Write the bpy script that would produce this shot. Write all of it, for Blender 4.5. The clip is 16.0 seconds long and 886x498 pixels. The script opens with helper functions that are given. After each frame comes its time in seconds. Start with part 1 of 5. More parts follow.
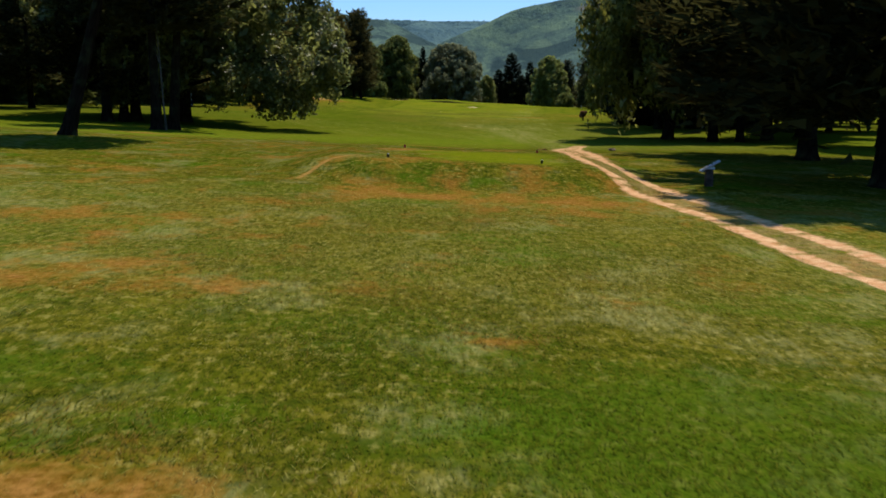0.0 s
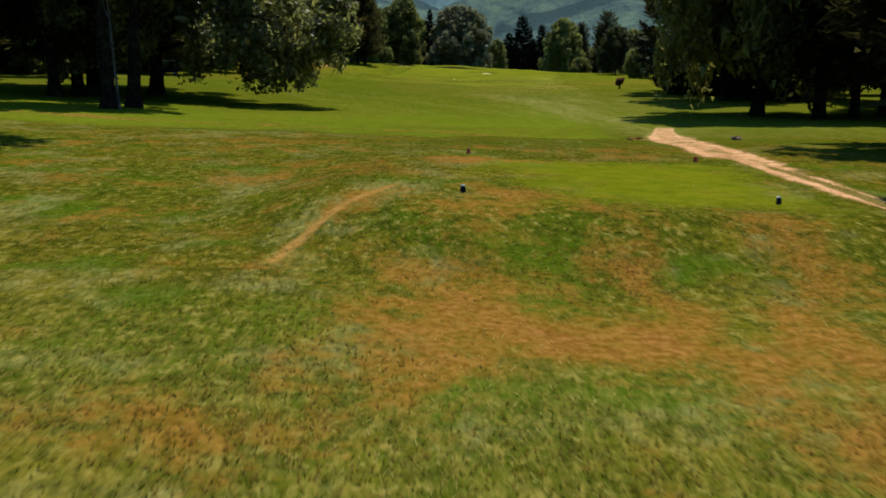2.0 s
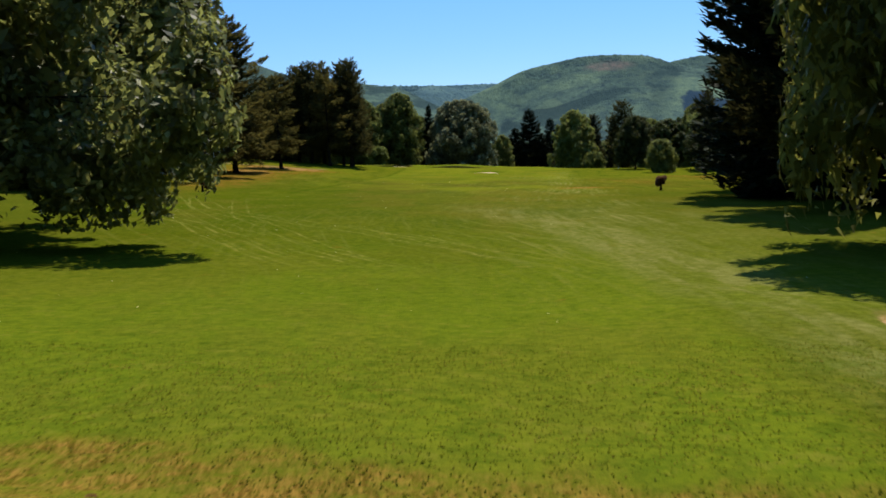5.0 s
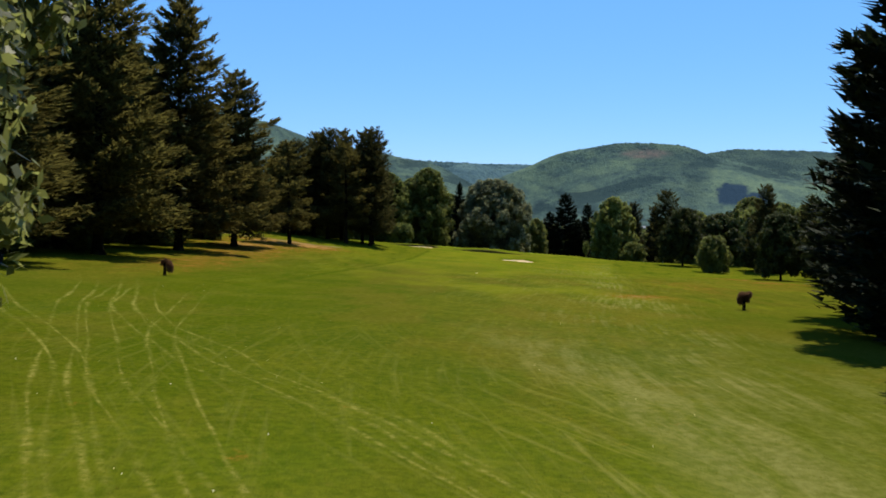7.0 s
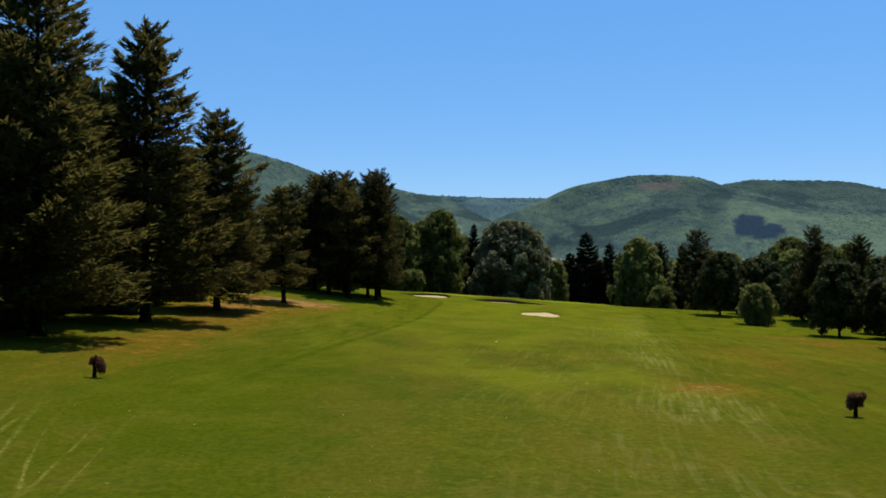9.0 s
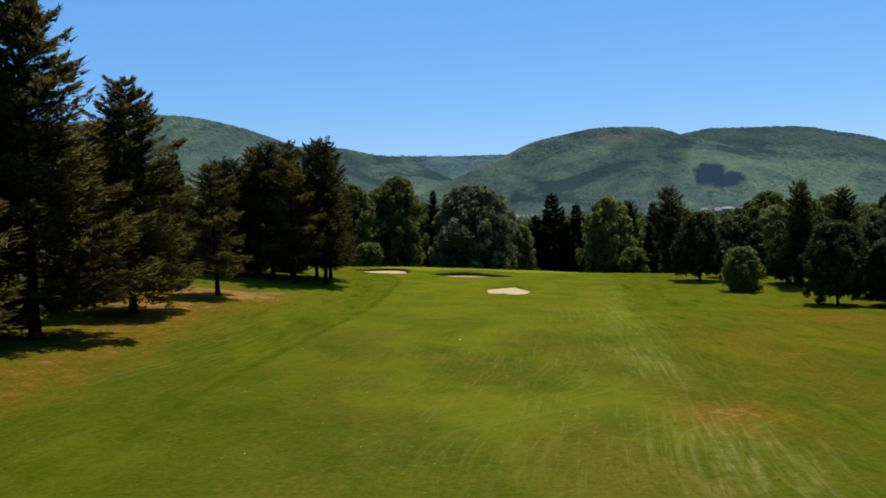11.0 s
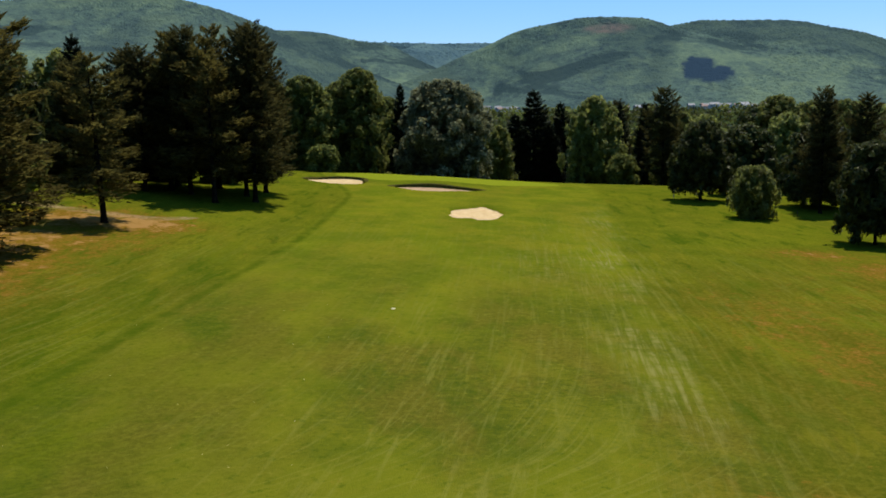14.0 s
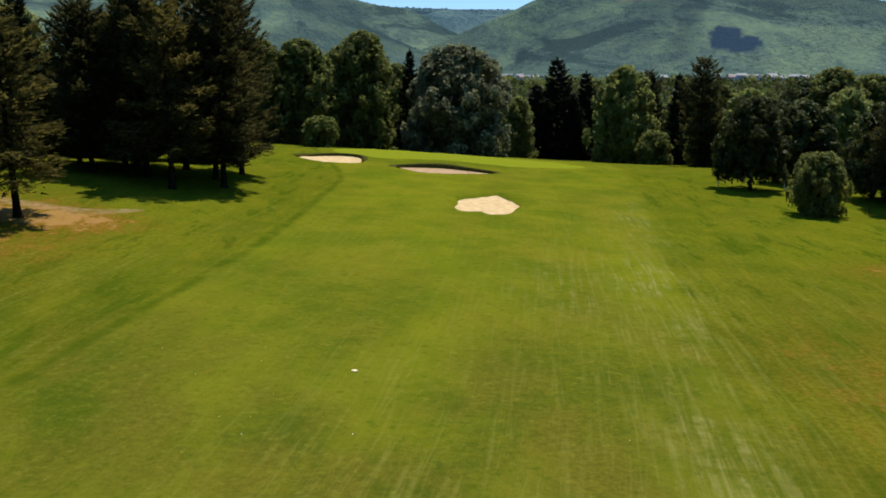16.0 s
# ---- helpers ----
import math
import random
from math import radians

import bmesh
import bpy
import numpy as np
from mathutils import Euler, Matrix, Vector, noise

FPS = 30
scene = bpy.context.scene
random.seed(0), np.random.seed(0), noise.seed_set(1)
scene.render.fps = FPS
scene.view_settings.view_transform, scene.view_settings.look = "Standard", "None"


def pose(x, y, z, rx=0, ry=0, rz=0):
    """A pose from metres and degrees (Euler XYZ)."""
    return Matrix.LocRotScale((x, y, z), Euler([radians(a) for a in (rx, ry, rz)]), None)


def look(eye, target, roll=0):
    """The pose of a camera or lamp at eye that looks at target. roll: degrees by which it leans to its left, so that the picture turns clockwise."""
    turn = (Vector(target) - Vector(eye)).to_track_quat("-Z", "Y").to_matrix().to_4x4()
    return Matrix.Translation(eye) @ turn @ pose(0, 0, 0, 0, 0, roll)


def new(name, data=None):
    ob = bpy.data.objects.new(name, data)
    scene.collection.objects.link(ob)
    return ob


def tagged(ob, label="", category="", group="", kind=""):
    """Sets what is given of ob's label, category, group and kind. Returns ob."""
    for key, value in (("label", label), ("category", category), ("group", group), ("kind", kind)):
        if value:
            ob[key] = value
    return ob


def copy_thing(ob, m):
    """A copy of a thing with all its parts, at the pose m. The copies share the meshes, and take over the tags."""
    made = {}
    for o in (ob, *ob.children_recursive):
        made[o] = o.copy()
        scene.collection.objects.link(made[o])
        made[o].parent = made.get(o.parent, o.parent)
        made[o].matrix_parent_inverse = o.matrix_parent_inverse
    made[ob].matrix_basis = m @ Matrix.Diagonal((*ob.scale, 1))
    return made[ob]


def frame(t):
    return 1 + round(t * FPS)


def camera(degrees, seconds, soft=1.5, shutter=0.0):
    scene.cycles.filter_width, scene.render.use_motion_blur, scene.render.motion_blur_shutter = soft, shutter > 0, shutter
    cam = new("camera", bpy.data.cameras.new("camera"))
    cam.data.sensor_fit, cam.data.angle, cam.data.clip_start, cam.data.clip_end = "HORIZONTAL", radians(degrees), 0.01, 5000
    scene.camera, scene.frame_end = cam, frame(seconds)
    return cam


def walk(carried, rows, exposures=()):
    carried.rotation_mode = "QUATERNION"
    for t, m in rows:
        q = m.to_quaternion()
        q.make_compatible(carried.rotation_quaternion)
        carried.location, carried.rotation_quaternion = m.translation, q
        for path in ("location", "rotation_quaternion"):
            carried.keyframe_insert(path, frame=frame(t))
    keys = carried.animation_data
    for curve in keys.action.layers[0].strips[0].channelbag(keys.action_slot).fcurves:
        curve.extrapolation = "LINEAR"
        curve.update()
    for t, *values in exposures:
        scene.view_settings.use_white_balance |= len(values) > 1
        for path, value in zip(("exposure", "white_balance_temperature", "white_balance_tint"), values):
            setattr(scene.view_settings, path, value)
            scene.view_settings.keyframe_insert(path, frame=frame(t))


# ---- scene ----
cam = camera(49.9, 16.0, soft=1.75, shutter=0.18)
METRES, EYE, TILT, LEAN, TURN = 150.0, 3.0, -10.2, 0.0, 0.0
ROWS = [
    (0.0, 0.00355, -0.00002, -0.00130, -0.030, 0.041, 0.493),
    (0.5, 0.00051, 0.02102, 0.00310, 0.044, -0.955, 0.117),
    (1.0, -0.00305, 0.04745, 0.00765, 0.037, -1.810, -0.036),
    (1.5, -0.00655, 0.07476, 0.01191, 0.078, -2.192, 0.172),
    (2.0, -0.01019, 0.10720, 0.01664, 0.133, -1.985, 0.728),
    (2.5, -0.01172, 0.13874, 0.02063, 0.440, -1.227, 1.612),
    (3.0, -0.01058, 0.17413, 0.02541, 0.820, -0.072, 2.599),
    (3.5, -0.00703, 0.20764, 0.03106, 1.044, 0.970, 3.260),
    (4.0, -0.00195, 0.24561, 0.03815, 0.907, 2.008, 3.481),
    (6.5, 0.00901, 0.41208, 0.07173, 1.618, 6.993, -0.651),
    (7.0, 0.00675, 0.44723, 0.08188, 2.151, 8.385, -1.368),
    (7.5, 0.00443, 0.47688, 0.09102, 2.598, 9.540, -1.791),
    (8.0, 0.00246, 0.50653, 0.10147, 3.013, 10.490, -1.737),
    (10.5, 0.00224, 0.63759, 0.14834, 1.890, 9.065, 1.414),
    (11.0, 0.00504, 0.66378, 0.15611, 1.317, 7.958, 1.935),
    (11.5, 0.00827, 0.68765, 0.16302, 0.836, 6.862, 2.154),
    (12.0, 0.01180, 0.71434, 0.17046, 0.425, 5.637, 2.226),
    (12.5, 0.01507, 0.74093, 0.17725, 0.128, 4.518, 2.135),
    (13.0, 0.01902, 0.77021, 0.18469, -0.032, 3.367, 1.856),
    (13.5, 0.02294, 0.79821, 0.19199, 0.009, 2.314, 1.474),
    (14.0, 0.02708, 0.82962, 0.19973, 0.154, 1.311, 0.955),
    (14.5, 0.03005, 0.85924, 0.20687, 0.397, 0.532, 0.599),
    (15.0, 0.03319, 0.89381, 0.21357, 0.699, -0.077, 0.217),
    (15.5, 0.03568, 0.92732, 0.21942, 0.969, -0.478, -0.010),
    (16.0, 0.03799, 0.96463, 0.22512, 1.272, -0.622, -0.070),
]
walk(cam, [(t, pose(0, 0, EYE, TILT, LEAN, TURN) @ pose(METRES * x, METRES * y, METRES * z, 90 + pitch, roll, yaw)) for t, x, y, z, yaw, pitch, roll in ROWS],
     exposures=[(0.0, 0.48), (0.5, 0.61), (1.5, 0.63), (2.5, 0.53), (4.0, 0.53), (6.5, 0.53), (7.5, 0.36), (8.0, 0.27), (10.5, 0.18), (12.0, 0.31), (13.0, 0.34), (14.5, 0.43), (15.5, 0.52), (16.0, 0.51)])

# ---- world, sun ----
SUN_AZ, SUN_EL = 30.0, 65.0          # degrees to the right of straight ahead, and up
world = bpy.data.worlds.new("sky")
scene.world = world
world.use_nodes = True
wn, wl = world.node_tree.nodes, world.node_tree.links
sky = wn.new("ShaderNodeTexSky")
sky.sky_type, sky.sun_disc = "NISHITA", False
sky.sun_elevation, sky.sun_rotation = radians(SUN_EL), radians(SUN_AZ)
sky.altitude, sky.air_density, sky.dust_density, sky.ozone_density = 1200, 1.0, 0.1, 4.0
deep = wn.new("ShaderNodeHueSaturation")
deep.inputs["Saturation"].default_value = 1.25
wl.new(sky.outputs[0], deep.inputs["Color"])
even = wn.new("ShaderNodeMix")
even.data_type = "RGBA"
even.inputs["Factor"].default_value = 0.5
even.inputs["B"].default_value = (1.6, 4.1, 8.8, 1)
wl.new(deep.outputs[0], even.inputs["A"])
wl.new(even.outputs["Result"], wn["Background"].inputs[0])
wn["Background"].inputs[1].default_value = 0.10
sun = new("sun", bpy.data.lights.new("sun", "SUN"))
sun.data.energy, sun.data.angle, sun.data.color = 5.0, radians(0.6), (1.0, 0.93, 0.78)
way = Vector((math.sin(radians(SUN_AZ)) * math.cos(radians(SUN_EL)), math.cos(radians(SUN_AZ)) * math.cos(radians(SUN_EL)), math.sin(radians(SUN_EL))))
sun.matrix_world = look(way * 100, (0, 0, 0))


# ---- material tools ----
class Nodes:
    """Short hand for building a node material."""

    def __init__(self, name):
        self.mat = bpy.data.materials.new(name)
        self.mat.use_nodes = True
        self.tree = self.mat.node_tree
        self.bsdf = self.tree.nodes["Principled BSDF"]
        self.out = self.tree.nodes["Material Output"]

    def put(self, slot, value):
        if isinstance(value, bpy.types.NodeSocket):
            self.tree.links.new(value, slot)
        elif isinstance(value, tuple) and len(value) == 3 and slot.type == "RGBA":
            slot.default_value = (*value, 1)
        else:
            slot.default_value = value

    def node(self, kind, **inputs):
        n = self.tree.nodes.new(kind)
        for key, value in inputs.items():
            self.put(n.inputs[key.replace("_", " ")], value)
        return n

    def math(self, op, a, b=0.0, c=0.0, clamp=False):
        n = self.tree.nodes.new("ShaderNodeMath")
        n.operation, n.use_clamp = op, clamp
        for i, v in enumerate((a, b, c)):
            self.put(n.inputs[i], v)
        return n.outputs[0]

    def mix(self, k, a, b, mode="MIX"):
        n = self.tree.nodes.new("ShaderNodeMix")
        n.data_type, n.blend_type = "RGBA", mode
        self.put(n.inputs["Factor"], k)
        self.put(n.inputs["A"], a)
        self.put(n.inputs["B"], b)
        return n.outputs["Result"]

    def span(self, v, lo, hi, a=0.0, b=1.0):
        n = self.tree.nodes.new("ShaderNodeMapRange")
        n.interpolation_type = "SMOOTHSTEP"
        for i, w in enumerate((v, lo, hi, a, b)):
            self.put(n.inputs[i], w)
        return n.outputs[0]

    def where(self):
        return self.node("ShaderNodeNewGeometry").outputs["Position"]

    def obj(self):
        return self.node("ShaderNodeTexCoord").outputs["Object"]

    def island(self):
        return self.node("ShaderNodeNewGeometry").outputs["Random Per Island"]

    def each(self):
        return self.node("ShaderNodeObjectInfo").outputs["Random"]

    def attr(self, name):
        n = self.node("ShaderNodeAttribute")
        n.attribute_name = name
        return n.outputs["Fac"]

    def scaled(self, vec, s, turn=0.0):
        n = self.node("ShaderNodeMapping", Vector=vec)
        n.inputs["Scale"].default_value = s
        n.inputs["Rotation"].default_value = (0, 0, radians(turn))
        return n.outputs[0]

    def noise(self, vec, scale, detail=3.0, rough=0.55, warp=0.0):
        return self.node("ShaderNodeTexNoise", Vector=vec, Scale=scale, Detail=detail, Roughness=rough, Distortion=warp).outputs["Fac"]

    def bump(self, height, strength=0.5, distance=0.02):
        return self.node("ShaderNodeBump", Height=height, Strength=strength, Distance=distance).outputs[0]

    def finish(self, colour, rough=0.8, normal=None, metal=0.0, spec=0.3):
        self.put(self.bsdf.inputs["Base Color"], colour)
        self.put(self.bsdf.inputs["Roughness"], rough)
        self.put(self.bsdf.inputs["Metallic"], metal)
        self.put(self.bsdf.inputs["Specular IOR Level"], spec)
        if normal is not None:
            self.put(self.bsdf.inputs["Normal"], normal)
        return self.mat


def leaf_material(name, dark, light, rough=0.5, through_light=0.3, spec=0.35):
    """Foliage: each leaf its own tone, each tree its own cast, light shining through."""
    m = Nodes(name)
    c = m.mix(m.math("POWER", m.island(), 1.5), dark, light)
    big = m.noise(m.where(), 0.35, 2)
    c = m.mix(m.span(big, 0.35, 0.7), c, m.mix(0.5, c, dark))
    hue = m.node("ShaderNodeHueSaturation", Color=c, Value=m.span(m.each(), 0, 1, 0.82, 1.18), Hue=m.span(m.each(), 0, 1, 0.488, 0.508))
    c = hue.outputs[0]
    m.finish(c, rough, spec=spec)
    glow = m.node("ShaderNodeBsdfTranslucent", Color=m.mix(0.6, c, light))
    both = m.node("ShaderNodeMixShader", Fac=through_light)
    m.tree.links.new(m.bsdf.outputs[0], both.inputs[1])
    m.tree.links.new(glow.outputs[0], both.inputs[2])
    m.tree.links.new(both.outputs[0], m.out.inputs[0])
    return m.mat


def bark_material(name, dark, light):
    m = Nodes(name)
    p = m.scaled(m.obj(), (1, 1, 0.18))
    n = m.noise(p, 9, 4, 0.65)
    c = m.mix(m.span(n, 0.35, 0.65), dark, light)
    c = m.mix(m.span(m.noise(m.obj(), 1.3, 2), 0.5, 0.7), c, m.mix(0.5, c, (0.0456, 0.0532, 0.0228)))
    return m.finish(c, 1.0, m.bump(n, 0.9, 0.05), spec=0.0)


NEEDLE = leaf_material("needles", (0.0137, 0.0118, 0.0046), (0.0960, 0.0900, 0.0290), 0.8, 0.34, 0.0)
NEEDLE_WARM = leaf_material("needles_olive", (0.0270, 0.0225, 0.0080), (0.1480, 0.1290, 0.0320), 0.8, 0.42, 0.0)
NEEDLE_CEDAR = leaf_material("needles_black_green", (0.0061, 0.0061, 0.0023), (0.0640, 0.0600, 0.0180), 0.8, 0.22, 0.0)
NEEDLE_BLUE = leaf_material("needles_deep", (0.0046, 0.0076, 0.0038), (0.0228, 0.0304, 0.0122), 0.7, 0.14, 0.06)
LEAF = leaf_material("leaves", (0.0165, 0.0245, 0.0038), (0.2100, 0.2250, 0.0560), 0.6, 0.45, 0.05)
LEAF_GLOSS = leaf_material("leaves_glossy", (0.0160, 0.0230, 0.0030), (0.3000, 0.3150, 0.0900), 0.46, 0.50, 0.22)
LEAF_DARK = leaf_material("leaves_dark", (0.0070, 0.0110, 0.0028), (0.0960, 0.1080, 0.0270), 0.5, 0.34, 0.06)
LEAF_BRIGHT = leaf_material("leaves_bright", (0.0420, 0.0540, 0.0100), (0.2700, 0.2880, 0.0680), 0.5, 0.52, 0.10)
LEAF_SILVER = leaf_material("leaves_silver", (0.0165, 0.0225, 0.0068), (0.3300, 0.3350, 0.1750), 0.6, 0.42, 0.05)
LEAF_LIME = leaf_material("leaves_lime", (0.0090, 0.0125, 0.0020), (0.2900, 0.2850, 0.0560), 0.5, 0.42, 0.10)
LEAF_BROWN = leaf_material("leaves_brown", (0.0600, 0.0320, 0.0180), (0.2400, 0.1300, 0.0720), 0.7, 0.45, 0.05)
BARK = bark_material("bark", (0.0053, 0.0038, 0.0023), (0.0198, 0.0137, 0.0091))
BARK_GREY = bark_material("bark_grey", (0.0380, 0.0319, 0.0258), (0.1444, 0.1254, 0.1026))


# ---- the lie of the land ----
def ramp(v, knots):
    """Smooth piecewise curve through (v, value) knots."""
    xs, ys = [k[0] for k in knots], [k[1] for k in knots]
    ks = [0.0] * len(xs)
    for i in range(1, len(xs) - 1):
        ks[i] = (ys[i + 1] - ys[i - 1]) / (xs[i + 1] - xs[i - 1])
    v = np.clip(v, xs[0], xs[-1])
    j = np.clip(np.searchsorted(xs, v, side="right") - 1, 0, len(xs) - 2)
    xa, ya, ka = np.array(xs), np.array(ys), np.array(ks)
    h = xa[j + 1] - xa[j]
    u = (v - xa[j]) / h
    return (ya[j] * (1 + 2 * u) * (1 - u) ** 2 + ka[j] * h * u * (1 - u) ** 2
            + ya[j + 1] * u * u * (3 - 2 * u) + ka[j + 1] * h * u * u * (u - 1))


def step01(v):
    v = np.clip(v, 0, 1)
    return v * v * (3 - 2 * v)


MIDDLE = [(-60, -0.2), (0, -0.2), (25, -0.25), (45, -0.5), (60, -1.35), (80, -2.2), (105, -2.35), (150, -3.05),
          (190, -3.75), (225, -4.1), (255, -4.1), (290, -4.2), (320, -5.0), (345, -6.8), (400, -11.5), (520, -14.5), (900, -16.0), (5000, -16.0)]
SLOPE = [(-60, -0.05), (45, -0.05), (70, -0.05), (100, -0.04), (150, -0.03), (220, -0.045), (255, -0.062), (290, -0.055), (340, -0.065), (420, -0.05), (900, 0)]
SHELF = [(-60, 0.0), (42, 0.0), (60, 0.030), (80, 0.037), (105, 0.022), (150, 0.0), (900, 0.0)]
BANK = [(-60, 0.0), (60, 0.02), (85, 0.04), (160, 0.06), (223, 0.09), (250, 0.10), (300, 0.03), (420, 0.0)]


def tee(x, y):
    """Signed distance outside the raised tee, metres (negative on its flat top)."""
    u, v = (x - 1.4) * 1.0 - (y - 35) * 0.04, (y - 35.0)
    qx, qy = np.abs(u) - 2.2, np.abs(v) - 3.2
    return np.hypot(np.maximum(qx, 0), np.maximum(qy, 0)) + np.minimum(np.maximum(qx, qy), 0) - 2.0


def lawn_edge(x, y):
    """Signed distance outside the part of the tee that is cut short."""
    return np.maximum.reduce([tee(x, y) + 0.9, (0.1 - x) - 0.1 * (y - 32), y - 37.2 - 0.12 * x])


def base_height(x, y):
    side = 60 * np.tanh(x / 60)
    z = ramp(y, MIDDLE) + ramp(y, SLOPE) * side + ramp(y, SHELF) * np.maximum(side - 2, 0)
    b = np.clip(-x - 14, 0, 60)
    return z + ramp(y, BANK) * b * np.minimum(1, b / 6) * np.exp(-(b / 60) ** 2)


def height(x, y):
    z = base_height(x, y)
    top = 0.04 - 0.05 * (x - 1.4) - 0.026 * (y - 35)
    k = 1 - step01(tee(x, y) / 2.6)
    return z + (top - z) * k


PATH_LINE = [(-40, 17.0), (-10, 12.4), (5, 10.0), (14, 8.85), (17, 8.45), (20, 8.1), (25, 7.4), (29, 6.9), (33, 6.5), (38, 6.55), (42, 6.9), (47, 7.35), (55, 7.8), (59, 8.45), (66, 9.9), (72, 11.6), (80, 14.5)]
DITCH_LINE = [(-60, 63), (-20, 60.2), (-8, 58.8), (-4, 57.6), (-1, 56.7), (4, 56.2), (6.5, 55.6), (12, 55), (60, 52)]
FAIR_LEFT = [(40, -34), (62, -30), (95, -26), (137, -17.5), (165, -16.7), (193, -14.5), (225, -11.6), (252, -10.7), (275, -11.3), (320, -22), (345, -24)]
FAIR_RIGHT = [(40, 4), (62, 6), (95, 8), (130, 15), (152, 16.2), (164, 16.8), (185, 17.9), (200, 19.5), (221, 21.8), (242, 25), (276, 29), (300, 31), (345, 34)]


def bed(cx, cy, rx, ry, x, y):
    return np.exp(-(((x - cx) / rx) ** 2 + ((y - cy) / ry) ** 2))


def blob(x, y, cx, cy, rx, ry, turn, waves):
    """Signed distance, roughly in metres, outside a wavy oval."""
    c, s = math.cos(radians(turn)), math.sin(radians(turn))
    u, v = ((x - cx) * c + (y - cy) * s) / rx, (-(x - cx) * s + (y - cy) * c) / ry
    a, r = np.arctan2(v, u), np.hypot(u, v)
    edge = 1 + sum(k * np.sin(n * a + f) for n, k, f in waves)
    return (r - edge) * min(rx, ry)


BUNKERS = [
    (8.4, 256.6, 3.2, 8.4, -6, ((2, 0.10, 1.6), (3, 0.08, 3.6), (5, 0.07, 0.4), (9, 0.03, 1.1), (13, 0.02, 0.3))),
    (-15.2, 298.6, 5.2, 6.2, 52, ((2, 0.12, 0.3), (3, 0.07, 1.1))),
    (2.4, 289.6, 6.4, 5.2, -4, ((2, 0.08, 1.9), (3, 0.10, 0.6), (4, 0.07, 2.0))),
]


def bunker(x, y):
    return np.minimum.reduce([blob(x, y, *b) for b in BUNKERS])


def green(x, y):
    return blob(x, y, 3.5, 310.0, 21.0, 13.0, -22, ((2, 0.06, 0.5), (3, 0.05, 1.4)))


ground_height = height


def height(x, y):
    """The turf, with the path worn in, the ditch, the green's shelf and the bunkers' hollows."""
    z = ground_height(x, y)
    on = step01((82 - y) / 12) * step01((y + 60) / 10)
    d = x - ramp(y, PATH_LINE)
    z = z - 0.05 * on * np.exp(-(d / 1.1) ** 2) - 0.04 * on * (np.exp(-((d - 0.66) / 0.2) ** 2) + np.exp(-((d + 0.66) / 0.2) ** 2))
    e = (y - ramp(x, DITCH_LINE)) / 0.8
    z = z - (0.24 + 0.36 * step01((x - 2) / 3)) * np.exp(-e ** 2) * step01((6.5 - x) / 0.7) * (0.5 + 0.5 * step01((x + 30) / 32))
    z = z + 0.35 * (1 - step01((green(x, y) + 1.0) / 6.0)) + 0.42 * bed(2.4, 297.6, 7.0, 3.0, x, y) * step01(bunker(x, y) / 0.6 + 0.5)
    return z - 0.75 * (1 - step01((bunker(x, y) + 0.55) / 1.1))


def height_at(x, y):
    return float(height(np.array([float(x)]), np.array([float(y)]))[0])


def mesh_object(name, verts, faces, material, parent=None, label="", smooth=False):
    """One mesh object from arrays; faces is an (n, 3) or (n, 4) array."""
    me = bpy.data.meshes.new(name)
    verts, faces = np.asarray(verts, np.float32), np.asarray(faces, np.int32)
    n, k = faces.shape
    me.vertices.add(len(verts))
    me.vertices.foreach_set("co", verts.ravel())
    me.loops.add(n * k)
    me.loops.foreach_set("vertex_index", faces.ravel())
    me.polygons.add(n)
    me.polygons.foreach_set("loop_start", np.arange(n, dtype=np.int32) * k)
    me.polygons.foreach_set("loop_total", np.full(n, k, np.int32))
    if smooth:
        me.polygons.foreach_set("use_smooth", np.ones(n, bool))
    me.update(calc_edges=True)
    if material:
        me.materials.append(material)
    ob = new(name, me)
    if parent:
        ob.parent = parent
    if label:
        tagged(ob, label)
    return ob


def float_attr(ob, name, values):
    ob.data.attributes.new(name, "FLOAT", "POINT").data.foreach_set("value", np.asarray(values, np.float32).ravel())


def steps(*runs):
    """Coordinates from runs of (start, end, step)."""
    out = []
    for a, b, s in runs:
        out += list(np.arange(a, b, s))
    return np.array(out + [runs[-1][1]])


def outward(start, end, first, grow):
    out, s = [start], first
    while out[-1] < end:
        out.append(out[-1] + s)
        s *= grow
    return np.array(out[1:])


def grid_faces(nx, ny):
    i = np.arange(nx - 1)[None, :] + np.arange(ny - 1)[:, None] * nx
    return np.stack([i, i + 1, i + 1 + nx, i + nx], -1).reshape(-1, 4)


